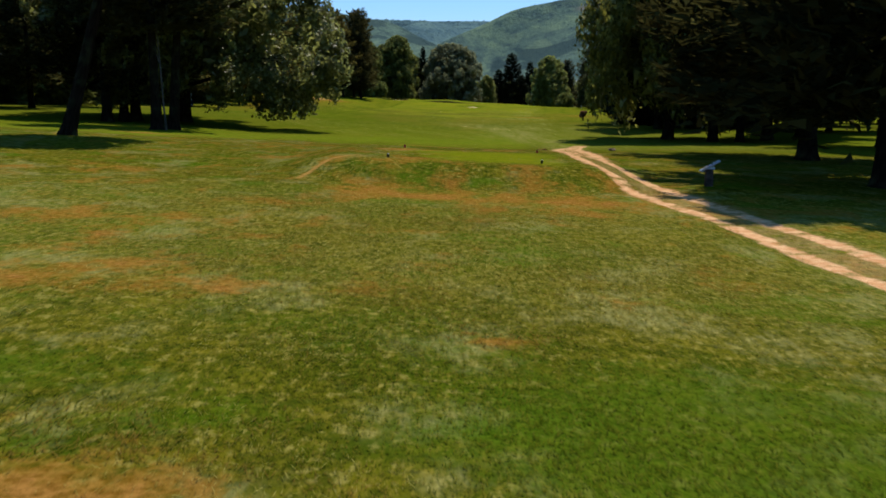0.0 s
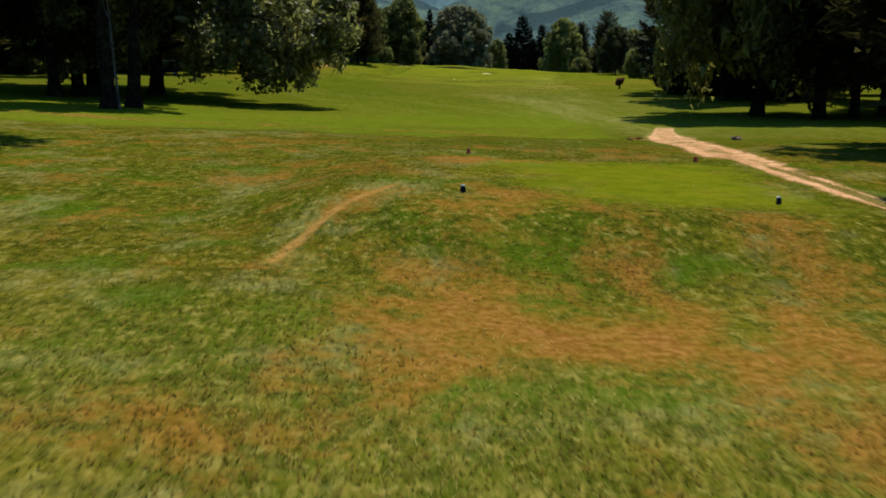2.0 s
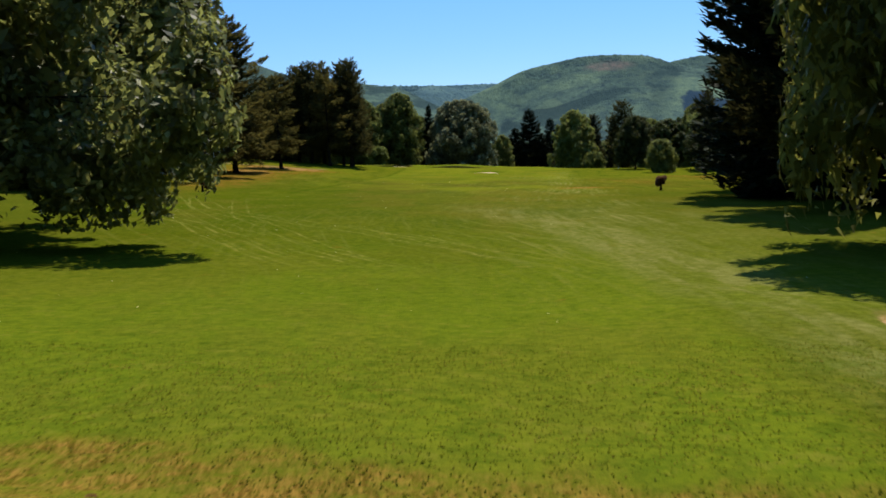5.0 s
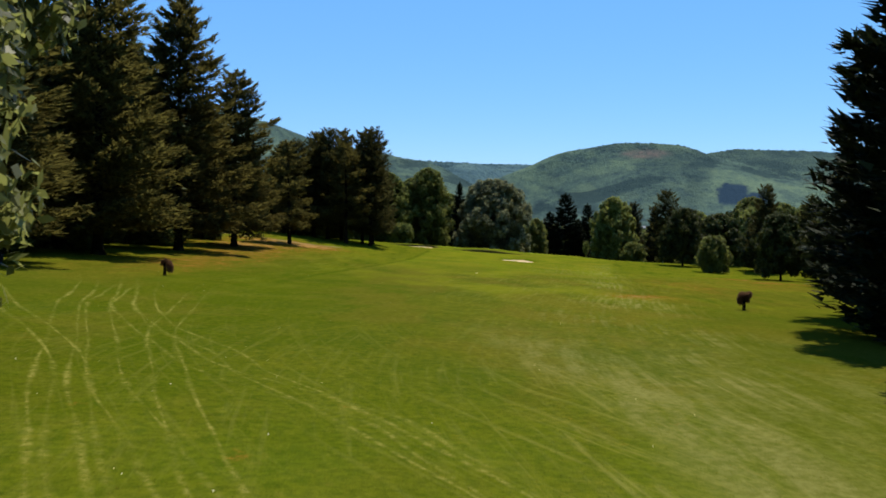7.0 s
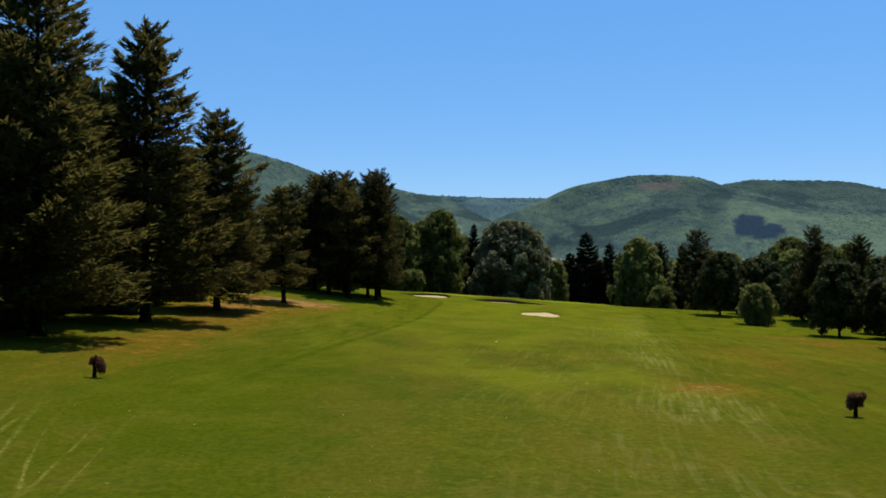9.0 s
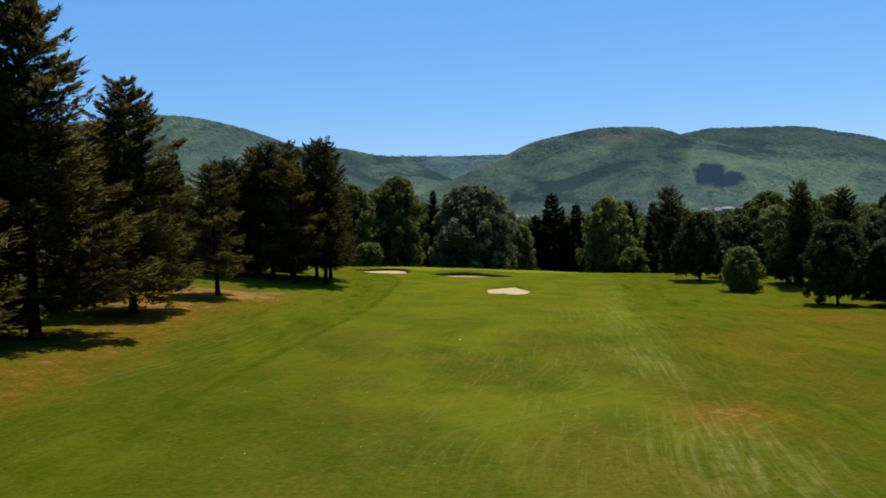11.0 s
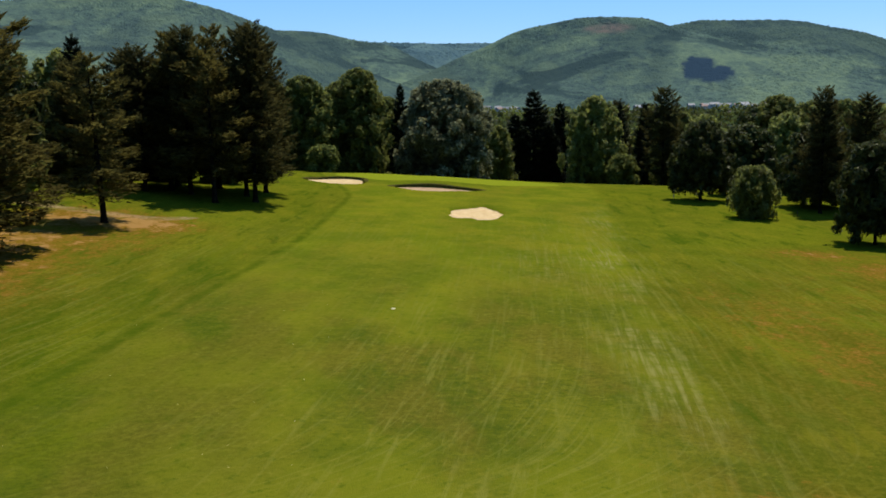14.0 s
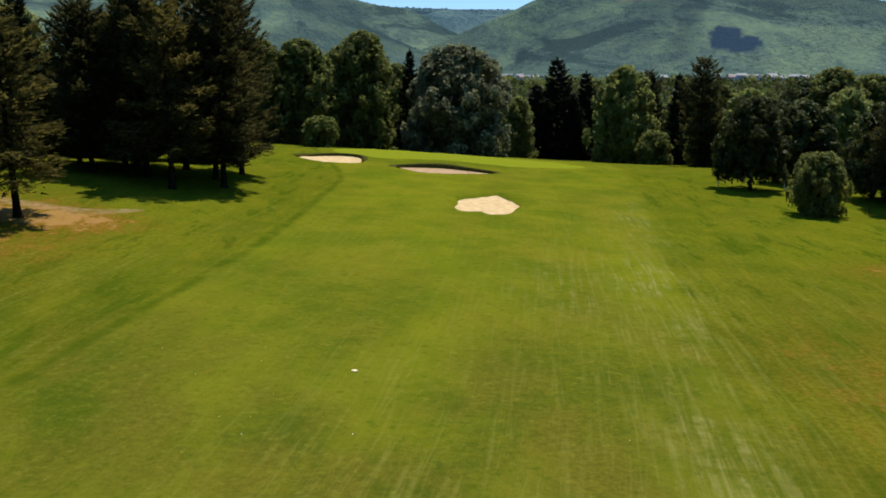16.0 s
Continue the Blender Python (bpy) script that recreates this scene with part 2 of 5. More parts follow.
def dryness(x, y):
    """How parched the grass is: below 0 lush, above 1 bare, in broad patches."""
    d = (0.40 - 0.05 * step01((y - 29) / 4)) * step01((58 - y) / 12) - 0.34 * step01((14 - y) / 5) - 0.12 * step01((y - 9) / 4) * step01((25 - y) / 3)
    d = d + 0.36 * bed(2.6, 25.6, 7.0, 3.8, x, y)
    d = d + 1.05 * bed(-2.0, 6.3, 2.4, 0.7, x, y) + 0.5 * bed(-3.4, 7.8, 0.8, 0.5, x, y) + 0.5 * bed(-2.2, 13.1, 1.0, 0.45, x, y) + 0.55 * bed(1.3, 11, 1.0, 0.22, x, y) + 0.45 * bed(-6.5, 19.5, 2.4, 0.6, x, y)
    d = d + 0.3 * bed(-5.5, 13.5, 2.0, 1.2, x, y) + 0.25 * bed(3.4, 13.3, 0.9, 0.4, x, y)
    d = d + 0.05 * bed(1.5, 26.2, 4.6, 1.7, x, y) + 0.28 * bed(-1.1, 35, 0.7, 6, x, y) + 0.35 * bed(-1.2, 30, 1.6, 1.6, x, y) + 0.15 * bed(1, 40.5, 5, 1.2, x, y) + 0.2 * bed(-6, 43, 4, 2.2, x, y) + 0.15 * bed(-1.5, 44, 3.5, 1.4, x, y) + 0.15 * bed(3, 46, 3, 1.0, x, y) + 0.3 * bed(-4.5, 36, 1.6, 3, x, y)
    # the term at (1.3, 27.2) makes the tee's front bank greener and darker
    d = d + 0.35 * bed(-5.5, 16.5, 3.0, 4.0, x, y) + 0.45 * bed(-0.6, 25.4, 1.5, 0.5, x, y) + 0.4 * bed(2.2, 24.9, 2.0, 0.5, x, y) - 0.22 * bed(1.3, 27.2, 2.2, 0.9, x, y) + 0.3 * bed(5, 22.5, 2.0, 0.8, x, y)
    lane = np.abs(x - ramp(y, [(24, -1.2), (26, -2.6), (28.05, -3.7), (29.4, -3.3), (30.9, -2.7), (34, -2.2), (40, -1.8)]))
    d = d + (0.2 * step01((y - 27.6) / 0.8) * step01((31.5 - y) / 1.2) + 0.2 * step01((y - 24) / 1) * step01((36 - y) / 3)) * np.exp(-(lane / 0.26) ** 2)
    d = d - 1.05 * bed(3.2, 7.6, 2.6, 2.4, x, y) - 0.6 * bed(-4.2, 9.2, 1.8, 0.9, x, y) - 0.4 * bed(-1.8, 11.4, 1.6, 0.6, x, y) - 0.2 * bed(2.5, 17, 3, 1.2, x, y) - 0.35 * bed(-5, 16.5, 2.5, 0.9, x, y) - 0.35 * bed(-5, 26, 2.2, 2, x, y) - 0.12 * bed(-0.5, 28.6, 2.6, 0.9, x, y) - 0.8 * bed(-4.7, 26.2, 0.8, 0.6, x, y) - 0.4 * bed(3.3, 19.5, 1.3, 0.7, x, y) - 0.3 * bed(-2.8, 40, 1.4, 2.2, x, y) - 0.4 * bed(-5, 51.5, 6, 1.4, x, y)
    d = d + 0.62 * bed(-37, 212, 10, 24, x, y) + 0.58 * bed(-30, 190, 6, 22, x, y) + 0.42 * bed(-30, 160, 6, 20, x, y) + 0.95 * bed(-31, 226.5, 8.0, 5.0, x, y) + 0.5 * bed(-25.5, 227, 4, 4, x, y) + 0.4 * bed(-35, 211, 4, 7, x, y) + 0.5 * bed(26, 185, 5, 22, x, y) + 0.25 * bed(-26, 162, 4, 20, x, y) + 0.3 * bed(-26, 216, 5, 8, x, y) + 0.85 * bed(15.8, 156, 3.6, 5, x, y) + 0.75 * bed(41, 224, 5, 4, x, y) + 0.5 * bed(45, 213, 5, 4, x, y) + 0.4 * bed(38, 195, 8, 16, x, y) + 0.35 * bed(47, 212, 8, 14, x, y)
    d = d + 0.35 * bed(0.3, 37.3, 2.2, 0.5, x, y) + 0.4 * bed(-0.9, 37.6, 0.3, 1.3, x, y)
    d = d + 0.45 * bed(-14, 224, 1.3, 1.1, x, y)
    return np.clip(d, -0.6, 1.3)


CART_WAY = [(-70, 238), (-44, 233.5), (-36, 231), (-28.5, 229.6), (-25, 231.5), (-21, 236.5), (-18, 240)]
TRACKS = {
    "track_a": [(70, 2.5), (78, -0.9), (81.7, -2.4), (85.4, -4.4), (90, -6.7), (94.5, -9.1), (100, -11.8), (110, -16.0), (119, -19.4), (136, -24.2), (150, -28)],
    "track_b": [(70, 0.5), (80, -4.5), (89.8, -8.9), (97.5, -12.5), (105, -15.6), (115, -19.5), (125, -23.0), (150, -31)],
    "track_c": [(70, 0.0), (84, -5.9), (90, -8.6), (97, -11.5), (102, -14.2), (108, -18.0), (116, -23.5), (128, -31), (150, -46)],
    "track_d": [(70, 11.0), (84, 3.2), (90, 0.3), (93.7, -1.5), (97, -4.8), (101, -8.6), (104.5, -10.8), (111, -14.4), (122, -19.4), (150, -27)],
    "track_e": [(70, 12.0), (80, 5.2), (88, 1.0), (95, -3.0), (100, -6.5), (104, -8.5), (108, -11.5), (112, -14.0), (130, -21), (150, -25)],
    "track_f": [(70, 3.4), (78, 0.0), (80, -1.0), (82, -2.1), (84.4, -3.4), (90, -5.6), (98, -8.6), (110, -13.2), (150, -20)],
}


def lateral(x, y, knots):
    """Signed distance to one side of a line x = f(y)."""
    slope = (ramp(y + 0.3, knots) - ramp(y - 0.3, knots)) / 0.6
    return np.clip((x - ramp(y, knots)) / np.sqrt(1 + slope ** 2), -9, 9)


def fairness(x, y):
    """Distance inside the mown fairway, metres; negative in the rough."""
    return np.minimum.reduce([x - ramp(y, FAIR_LEFT), ramp(y, FAIR_RIGHT) - x, y - 50.5 - 6.0 * step01((x + 3) / 4), 338 - y])


def rough_lumps(x, y):
    """Small humps in the rough."""
    out = np.zeros_like(x)
    for k, (wx, wy, ph) in enumerate([(0.9, 0.35, 0.3), (-0.5, 0.8, 1.7), (1.7, 1.1, 2.9), (-1.9, 0.7, 4.1), (0.33, -0.27, 5.2)]):
        out += np.sin(wx * x + wy * y + ph + 1.3 * np.sin(0.21 * x - 0.17 * y + k)) * (0.012 if k < 4 else 0.03)
    return out


xs = np.concatenate([-outward(26, 3000, 1.0, 1.075)[::-1], steps((-26, 14, 0.4), (14, 60, 0.8)), outward(60, 3000, 1.2, 1.09)])
ys = np.concatenate([-outward(8, 900, 1.0, 1.2)[::-1], steps((-8, 75, 0.35), (75, 345, 0.75)), outward(345, 4800, 1.5, 1.07)])
gx, gy = np.meshgrid(xs, ys)
gz = height(gx, gy) + rough_lumps(gx, gy) * step01(tee(gx, gy)) * step01(bunker(gx, gy) / 2)


def ground_material():
    m = Nodes("turf")
    p = m.where()
    fine = m.noise(p, 9.0, 4, 0.7)
    mid = m.noise(p, 1.1, 4, 0.62)
    wide = m.noise(p, 0.16, 4, 0.6)
    hair = m.noise(m.scaled(p, (14, 3.5, 6)), 1.0, 4, 0.7)
    patch = m.noise(m.scaled(p, (0.75, 0.5, 1)), 1.0, 6, 0.65)
    lush = m.noise(m.scaled(p, (0.35, 0.5, 1), 15), 1.0, 5, 0.62)
    grain = m.noise(p, 3.2, 5, 0.75)
    # rough grass, from deep green to yellow green
    rough = m.mix(m.span(mid, 0.32, 0.68), (0.0365, 0.0395, 0.0023), (0.0790, 0.0707, 0.0046))
    rough = m.mix(m.span(wide, 0.4, 0.62), rough, m.mix(0.65, rough, (0.0274, 0.0562, 0.0023)))
    rough = m.mix(m.math("MULTIPLY", m.span(hair, 0.46, 0.70), m.span(m.attr("along"), 95, 45, 0.3, 0.8)), rough, (0.1254, 0.1026, 0.0137))
    tuft = m.noise(m.scaled(p, (1, 0.7, 1)), 6.5, 3, 0.6)
    close = m.span(m.attr("along"), 62, 40)
    rough = m.mix(m.math("MULTIPLY", m.span(grain, 0.52, 0.40), 0.6), rough, (0.0198, 0.0274, 0.0023))
    rough = m.mix(m.math("MULTIPLY", m.math("MULTIPLY", m.span(tuft, 0.47, 0.34), close), 0.75), rough, (0.0152, 0.0228, 0.0015))
    rough = m.mix(m.math("MULTIPLY", m.math("MULTIPLY", m.span(tuft, 0.55, 0.68), close), 0.75), rough, (0.1596, 0.1368, 0.0304))
    rough = m.mix(m.math("MULTIPLY", m.span(lush, 0.54, 0.66), 0.75), rough, m.mix(m.span(fine, 0.3, 0.7), (0.0213, 0.0456, 0.0015), (0.0441, 0.0775, 0.0030)))
    rough = m.mix(m.math("MULTIPLY", m.math("MULTIPLY", m.span(m.attr("along"), 9, 15), m.span(m.attr("along"), 30, 22)), m.span(hair, 0.36, 0.66, 0.06, 0.44)), rough, (0.1482, 0.1254, 0.0258))
    silver = m.math("MULTIPLY", m.span(m.noise(m.scaled(p, (0.5, 0.42, 1), -20), 1.0, 5, 0.65), 0.50, 0.64), m.span(m.noise(m.scaled(p, (9, 2.2, 4)), 1.0, 4, 0.7), 0.34, 0.66, 0.15, 1.0))
    rough = m.mix(m.math("MULTIPLY", m.math("MULTIPLY", silver, m.span(m.attr("along"), 56, 48)), 0.48), rough, (0.1900, 0.1740, 0.0640))
    damp = m.math("ADD", m.attr("dry"), m.math("MULTIPLY", m.math("SUBTRACT", grain, 0.5), 1.2))
    rough = m.mix(m.span(damp, 0.0, -0.6, 0.0, 0.7), rough, m.mix(m.span(fine, 0.3, 0.7), (0.0240, 0.0480, 0.0020), (0.0480, 0.0780, 0.0040)))
    # mown fairway
    mown = m.mix(m.span(wide, 0.35, 0.65), (0.0514, 0.0640, 0.0049), (0.0824, 0.0824, 0.0067))
    mown = m.mix(m.span(mid, 0.35, 0.7), mown, m.mix(0.4, mown, (0.0328, 0.0492, 0.0049)))
    mown = m.mix(m.span(fine, 0.45, 0.8), mown, m.mix(0.35, mown, (0.0806, 0.0862, 0.0097)))
    mown = m.mix(m.math("MULTIPLY", m.span(grain, 0.58, 0.38), 0.6), mown, (0.0299, 0.0481, 0.0055))
    mown = m.mix(m.math("MULTIPLY", m.span(m.noise(p, 0.45, 5, 0.7), 0.5, 0.7), 0.35), mown, (0.1045, 0.1016, 0.0110))
    # greener stretch; its colour is also lifted in place of low-angle sheen
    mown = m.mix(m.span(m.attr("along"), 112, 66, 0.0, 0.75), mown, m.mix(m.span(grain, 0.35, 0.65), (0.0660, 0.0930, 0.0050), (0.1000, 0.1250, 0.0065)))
    olive = m.noise(m.scaled(p, (0.10, 0.045, 1), 8), 1.0, 5, 0.68)
    mown = m.mix(m.math("MULTIPLY", m.span(olive, 0.46, 0.58), m.span(m.attr("along"), 80, 130, 0.25, 0.65)), mown, m.mix(m.span(grain, 0.35, 0.65), (0.0716, 0.0616, 0.0073), (0.0985, 0.0831, 0.0110)))
    sunny = m.noise(m.scaled(p, (0.07, 0.035, 1), -10), 1.0, 4, 0.6)
    mown = m.mix(m.math("MULTIPLY", m.span(sunny, 0.42, 0.68), m.span(m.attr("along"), 120, 160, 0.0, 0.7)), mown, (0.1100, 0.1180, 0.0068))
    mown = m.mix(m.span(m.attr("along"), 175, 235, 0.0, 0.5), mown, m.mix(m.span(wide, 0.38, 0.62), (0.0820, 0.1060, 0.0040), (0.1250, 0.1300, 0.0060)))
    fleck = m.noise(p, 1.7, 5, 0.75)
    mown = m.mix(m.math("MULTIPLY", m.span(fleck, 0.54, 0.68), 0.55), mown, (0.1250, 0.1180, 0.0140))
    mown = m.mix(m.math("MULTIPLY", m.span(fleck, 0.45, 0.33), 0.55), mown, (0.0330, 0.0560, 0.0030))
    inside = m.span(m.math("ADD", m.attr("fairway"), m.math("MULTIPLY", m.math("SUBTRACT", mid, 0.5), 1.6)), -0.9, 0.9)
    inside = m.math("MULTIPLY", inside, m.span(m.math("ADD", m.attr("along"), m.math("MULTIPLY", m.math("SUBTRACT", patch, 0.5), 9.0)), 49.0, 53.5))
    rough = m.mix(m.span(m.attr("along"), 50, 75, 0.0, 0.85), rough, m.mix(m.span(grain, 0.35, 0.65, 0.55, 0.1), mown, (0.0502, 0.0623, 0.0030)))
    comb = m.noise(m.scaled(p, (0.55, 0.13, 1), 12), 1.0, 5, 0.68)
    beyond = m.span(m.attr("along"), 115, 150)
    rough = m.mix(m.math("MULTIPLY", m.math("MULTIPLY", m.span(comb, 0.54, 0.66), beyond), 0.40), rough, (0.1150, 0.1060, 0.0070))
    rough = m.mix(m.math("MULTIPLY", m.math("MULTIPLY", m.span(comb, 0.46, 0.36), beyond), 0.65), rough, (0.0300, 0.0520, 0.0025))
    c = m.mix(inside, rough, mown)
    tan = m.math("MULTIPLY", m.attr("dry"), m.span(m.attr("along"), 70, 120, 0.0, 1.0), clamp=True)
    c = m.mix(m.math("MULTIPLY", m.math("MULTIPLY", tan, m.span(m.noise(m.scaled(p, (0.35, 0.12, 1), 12), 1.0, 6, 0.72), 0.32, 0.58)), 0.92), c, m.mix(m.span(grain, 0.35, 0.65), (0.0722, 0.0502, 0.0038), (0.1406, 0.0851, 0.0114)))
    c = m.mix(m.math("MULTIPLY", m.attr("deep"), m.span(m.noise(p, 0.3, 4, 0.65), 0.3, 0.65, 0.25, 0.75)), c, m.mix(m.span(grain, 0.35, 0.65), (0.0304, 0.0471, 0.0015), (0.0532, 0.0699, 0.0023)))
    # pale wheel and mower tracks
    lines = m.node("ShaderNodeCombineXYZ", X=m.math("MULTIPLY", m.attr("across"), 2.4), Y=m.math("MULTIPLY", m.attr("along"), 0.05))
    track = m.noise(lines.outputs[0], 1.0, 4, 0.65, 0.5)
    crossing = m.node("ShaderNodeCombineXYZ", X=m.math("MULTIPLY", m.attr("across_b"), 2.3), Y=m.math("MULTIPLY", m.attr("along"), 0.11))
    track_b = m.noise(crossing.outputs[0], 1.0, 4, 0.65, 0.5)
    worn = m.math("MAXIMUM", m.span(track, 0.52, 0.68), m.span(track_b, 0.52, 0.68))
    worn = m.math("MULTIPLY", m.math("MULTIPLY", worn, m.attr("tracked")), m.span(mid, 0.25, 0.6, 0.2, 0.65))
    shake = m.math("MULTIPLY", m.math("SUBTRACT", m.noise(p, 0.07, 1, 0.5), 0.5), 1.0)
    for k, name in enumerate(TRACKS):
        patchy = m.span(m.noise(m.scaled(p, (0.25, 0.16, 1), 20 * k), 1.0, 5, 0.8), 0.42, 0.64)
        half = m.span(m.noise(p, 0.22, 3, 0.6), 0.35, 0.7, 0.07, 0.26)
        off = m.math("ABSOLUTE", m.math("SUBTRACT", m.math("ABSOLUTE", m.math("ADD", m.attr(name), shake)), 0.55))
        line = m.math("MULTIPLY", m.span(off, half, 0.0), m.math("MULTIPLY", m.math("ADD", m.math("MULTIPLY", patchy, 0.8), 0.2), m.span(m.noise(p, 3.0, 4, 0.75), 0.38, 0.66, 0.1, 1.0)))
        worn = m.math("MAXIMUM", worn, m.math("MULTIPLY", line, m.attr("trackfade")))
    c = m.mix(m.math("MULTIPLY", worn, 0.95), c, (0.1862, 0.1710, 0.0365))
    pale = m.math("MULTIPLY", m.attr("bleach"), m.math("MULTIPLY", m.span(track_b, 0.40, 0.66), m.math("MULTIPLY", m.span(m.noise(p, 0.9, 4, 0.7), 0.3, 0.62), m.span(m.noise(m.scaled(p, (0.11, 0.07, 1)), 1.0, 4, 0.6), 0.42, 0.58, 0.15, 1.0))))
    c = m.mix(m.math("MULTIPLY", pale, 0.75, clamp=True), c, (0.1600, 0.1480, 0.0420))
    swept = m.math("MULTIPLY", m.attr("sweep"), m.math("MULTIPLY", m.span(m.noise(p, 0.6, 5, 0.72), 0.3, 0.6, 0.35, 1.0), m.span(m.noise(m.scaled(p, (1.1, 0.16, 1), -4), 1.0, 4, 0.65), 0.38, 0.62, 0.25, 1.0)))
    c = m.mix(m.math("MULTIPLY", swept, 0.85), c, m.mix(m.span(grain, 0.35, 0.65), (0.1080, 0.1060, 0.0240), (0.1650, 0.1540, 0.0480)))
    seam = m.math("MULTIPLY", m.span(m.math("ABSOLUTE", m.math("SUBTRACT", m.attr("fairway"), m.math("MULTIPLY", mid, 0.8))), 0.85, 0.1), m.span(m.attr("along"), 125, 165, 0.0, 0.7))
    seam = m.math("MULTIPLY", seam, m.math("MULTIPLY", m.span(m.attr("across"), 9, 2), m.span(m.noise(p, 0.35, 4, 0.7), 0.3, 0.6, 0.2, 1.0)))
    c = m.mix(seam, c, (0.0304, 0.0502, 0.0023))
    # parched grass and bare earth
    dry = m.math("ADD", m.attr("dry"), m.math("ADD", m.math("MULTIPLY", m.math("SUBTRACT", patch, 0.5), 2.6), m.math("MULTIPLY", m.math("SUBTRACT", grain, 0.5), 1.4)))
    straw = m.mix(m.span(fine, 0.3, 0.7), (0.0880, 0.0420, 0.0034), (0.1900, 0.0980, 0.0180))
    c = m.mix(m.math("MULTIPLY", m.span(dry, 0.40, 0.95), m.span(m.attr("along"), 70, 125, 0.82, 0.62)), c, straw)
    earth = m.mix(m.span(fine, 0.35, 0.7), (0.1140, 0.0502, 0.0091), (0.2280, 0.1079, 0.0274))
    c = m.mix(m.math("MULTIPLY", m.span(dry, 0.85, 1.30), m.span(m.attr("along"), 70, 125, 0.75, 0.70)), c, m.mix(m.span(m.attr("along"), 120, 160), earth, (0.2500, 0.1420, 0.0500)))
    # a sandy way past the lone pine
    way_edge = m.math("ADD", m.attr("cartway"), m.math("MULTIPLY", m.math("SUBTRACT", m.noise(p, 0.8, 4, 0.65), 0.5), 1.8))
    c = m.mix(m.math("MULTIPLY", m.span(way_edge, 1.7, 0.5), m.span(m.noise(p, 0.5, 4, 0.7), 0.36, 0.6, 0.15, 0.7)), c, m.mix(m.span(grain, 0.35, 0.65), (0.1700, 0.1080, 0.0480), (0.2600, 0.1850, 0.1050)))
    # floor of the valley woods, the trees' shade put into its dark colour
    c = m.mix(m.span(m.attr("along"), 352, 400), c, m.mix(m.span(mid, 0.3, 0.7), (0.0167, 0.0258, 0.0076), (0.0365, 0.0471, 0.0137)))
    # tee and putting green, cut short
    lawn = m.mix(m.span(mid, 0.3, 0.7), (0.0684, 0.0851, 0.0030), (0.0988, 0.1049, 0.0046))
    lawn = m.mix(m.math("MULTIPLY", m.span(grain, 0.52, 0.38), 0.4), lawn, (0.0418, 0.0547, 0.0023))
    lawn = m.mix(m.math("MULTIPLY", m.span(patch, 0.52, 0.70), 0.6), lawn, (0.1140, 0.0836, 0.0106))
    c = m.mix(m.span(m.math("ADD", m.attr("teetop"), m.math("MULTIPLY", m.math("SUBTRACT", patch, 0.5), 3.4)), 1.0, -1.3), c, lawn)
    trodden = m.math("ADD", m.math("ADD", m.math("ABSOLUTE", m.attr("lane")), m.attr("lane_end")), m.math("MULTIPLY", m.math("SUBTRACT", m.noise(p, 2.5, 4, 0.7), 0.5), 0.10))
    c = m.mix(m.math("MULTIPLY", m.span(trodden, 0.15, 0.03), m.span(fine, 0.25, 0.55, 0.3, 0.8)), c, m.mix(m.span(fine, 0.35, 0.7), (0.1672, 0.0874, 0.0182), (0.2736, 0.1520, 0.0418)))
    putt = m.mix(m.span(mid, 0.3, 0.7), (0.1200, 0.1420, 0.0080), (0.1400, 0.1580, 0.0100))
    c = m.mix(m.span(m.attr("green"), 0.25, -0.25), c, putt)
    # the ditch's broken soil
    soil = m.math("ADD", m.attr("ditch"), m.math("ADD", m.math("MULTIPLY", m.math("SUBTRACT", mid, 0.5), 1.5), m.math("MULTIPLY", m.math("SUBTRACT", m.noise(p, 0.4, 3, 0.6), 0.5), 2.4)))
    c = m.mix(m.math("MULTIPLY", m.span(soil, 1.5, 0.45), m.math("MULTIPLY", m.span(m.noise(m.scaled(p, (0.7, 1.2, 1)), 1.0, 5, 0.7), 0.38, 0.58, 0.3, 1.0), m.span(fine, 0.25, 0.6, 0.35, 1.0))), c, m.mix(m.span(hair, 0.35, 0.65), (0.0722, 0.0418, 0.0061), (0.2052, 0.1178, 0.0228)))
    # the worn cart path
    side = m.math("ABSOLUTE", m.attr("path"))
    wheel = m.math("ABSOLUTE", m.math("SUBTRACT", side, 0.66))
    wobble = m.math("MULTIPLY", m.math("SUBTRACT", m.noise(p, 1.6, 5, 0.7), 0.5), 0.75)
    bare = m.math("MAXIMUM", m.span(m.math("ADD", wheel, wobble), 0.36, 0.18), m.math("MULTIPLY", m.span(m.math("ADD", m.math("ADD", side, wobble), m.math("MULTIPLY", m.math("SUBTRACT", m.noise(p, 0.7, 3, 0.6), 0.5), 1.6)), 1.15, 0.6), m.attr("scuffed")))
    bare = m.math("MULTIPLY", m.math("MULTIPLY", bare, m.attr("pathend")), m.span(m.noise(p, 1.3, 5, 0.7), 0.32, 0.52, 0.12, 1.0))
    dust = m.mix(m.span(m.noise(p, 3.0, 5, 0.7), 0.3, 0.7), (0.3192, 0.1520, 0.0646), (0.4560, 0.2812, 0.1520))
    c = m.mix(bare, c, dust)
    h = m.math("ADD", m.math("MULTIPLY", fine, 0.6), m.math("ADD", m.math("MULTIPLY", hair, 0.5), m.math("MULTIPLY", mid, 0.5)))
    return m.finish(c, 0.9, m.bump(h, 0.8, 0.06), spec=0.0)


def sand_material(name, dark, light):
    m = Nodes(name)
    p = m.where()
    c = m.mix(m.span(m.noise(p, 1.2, 4), 0.35, 0.65), dark, light)
    rake = m.noise(m.scaled(p, (1.5, 9, 1), 20), 1.0, 2)
    return m.finish(c, 0.95, m.bump(m.math("ADD", rake, m.noise(p, 30, 2)), 0.5, 0.04), spec=0.1)


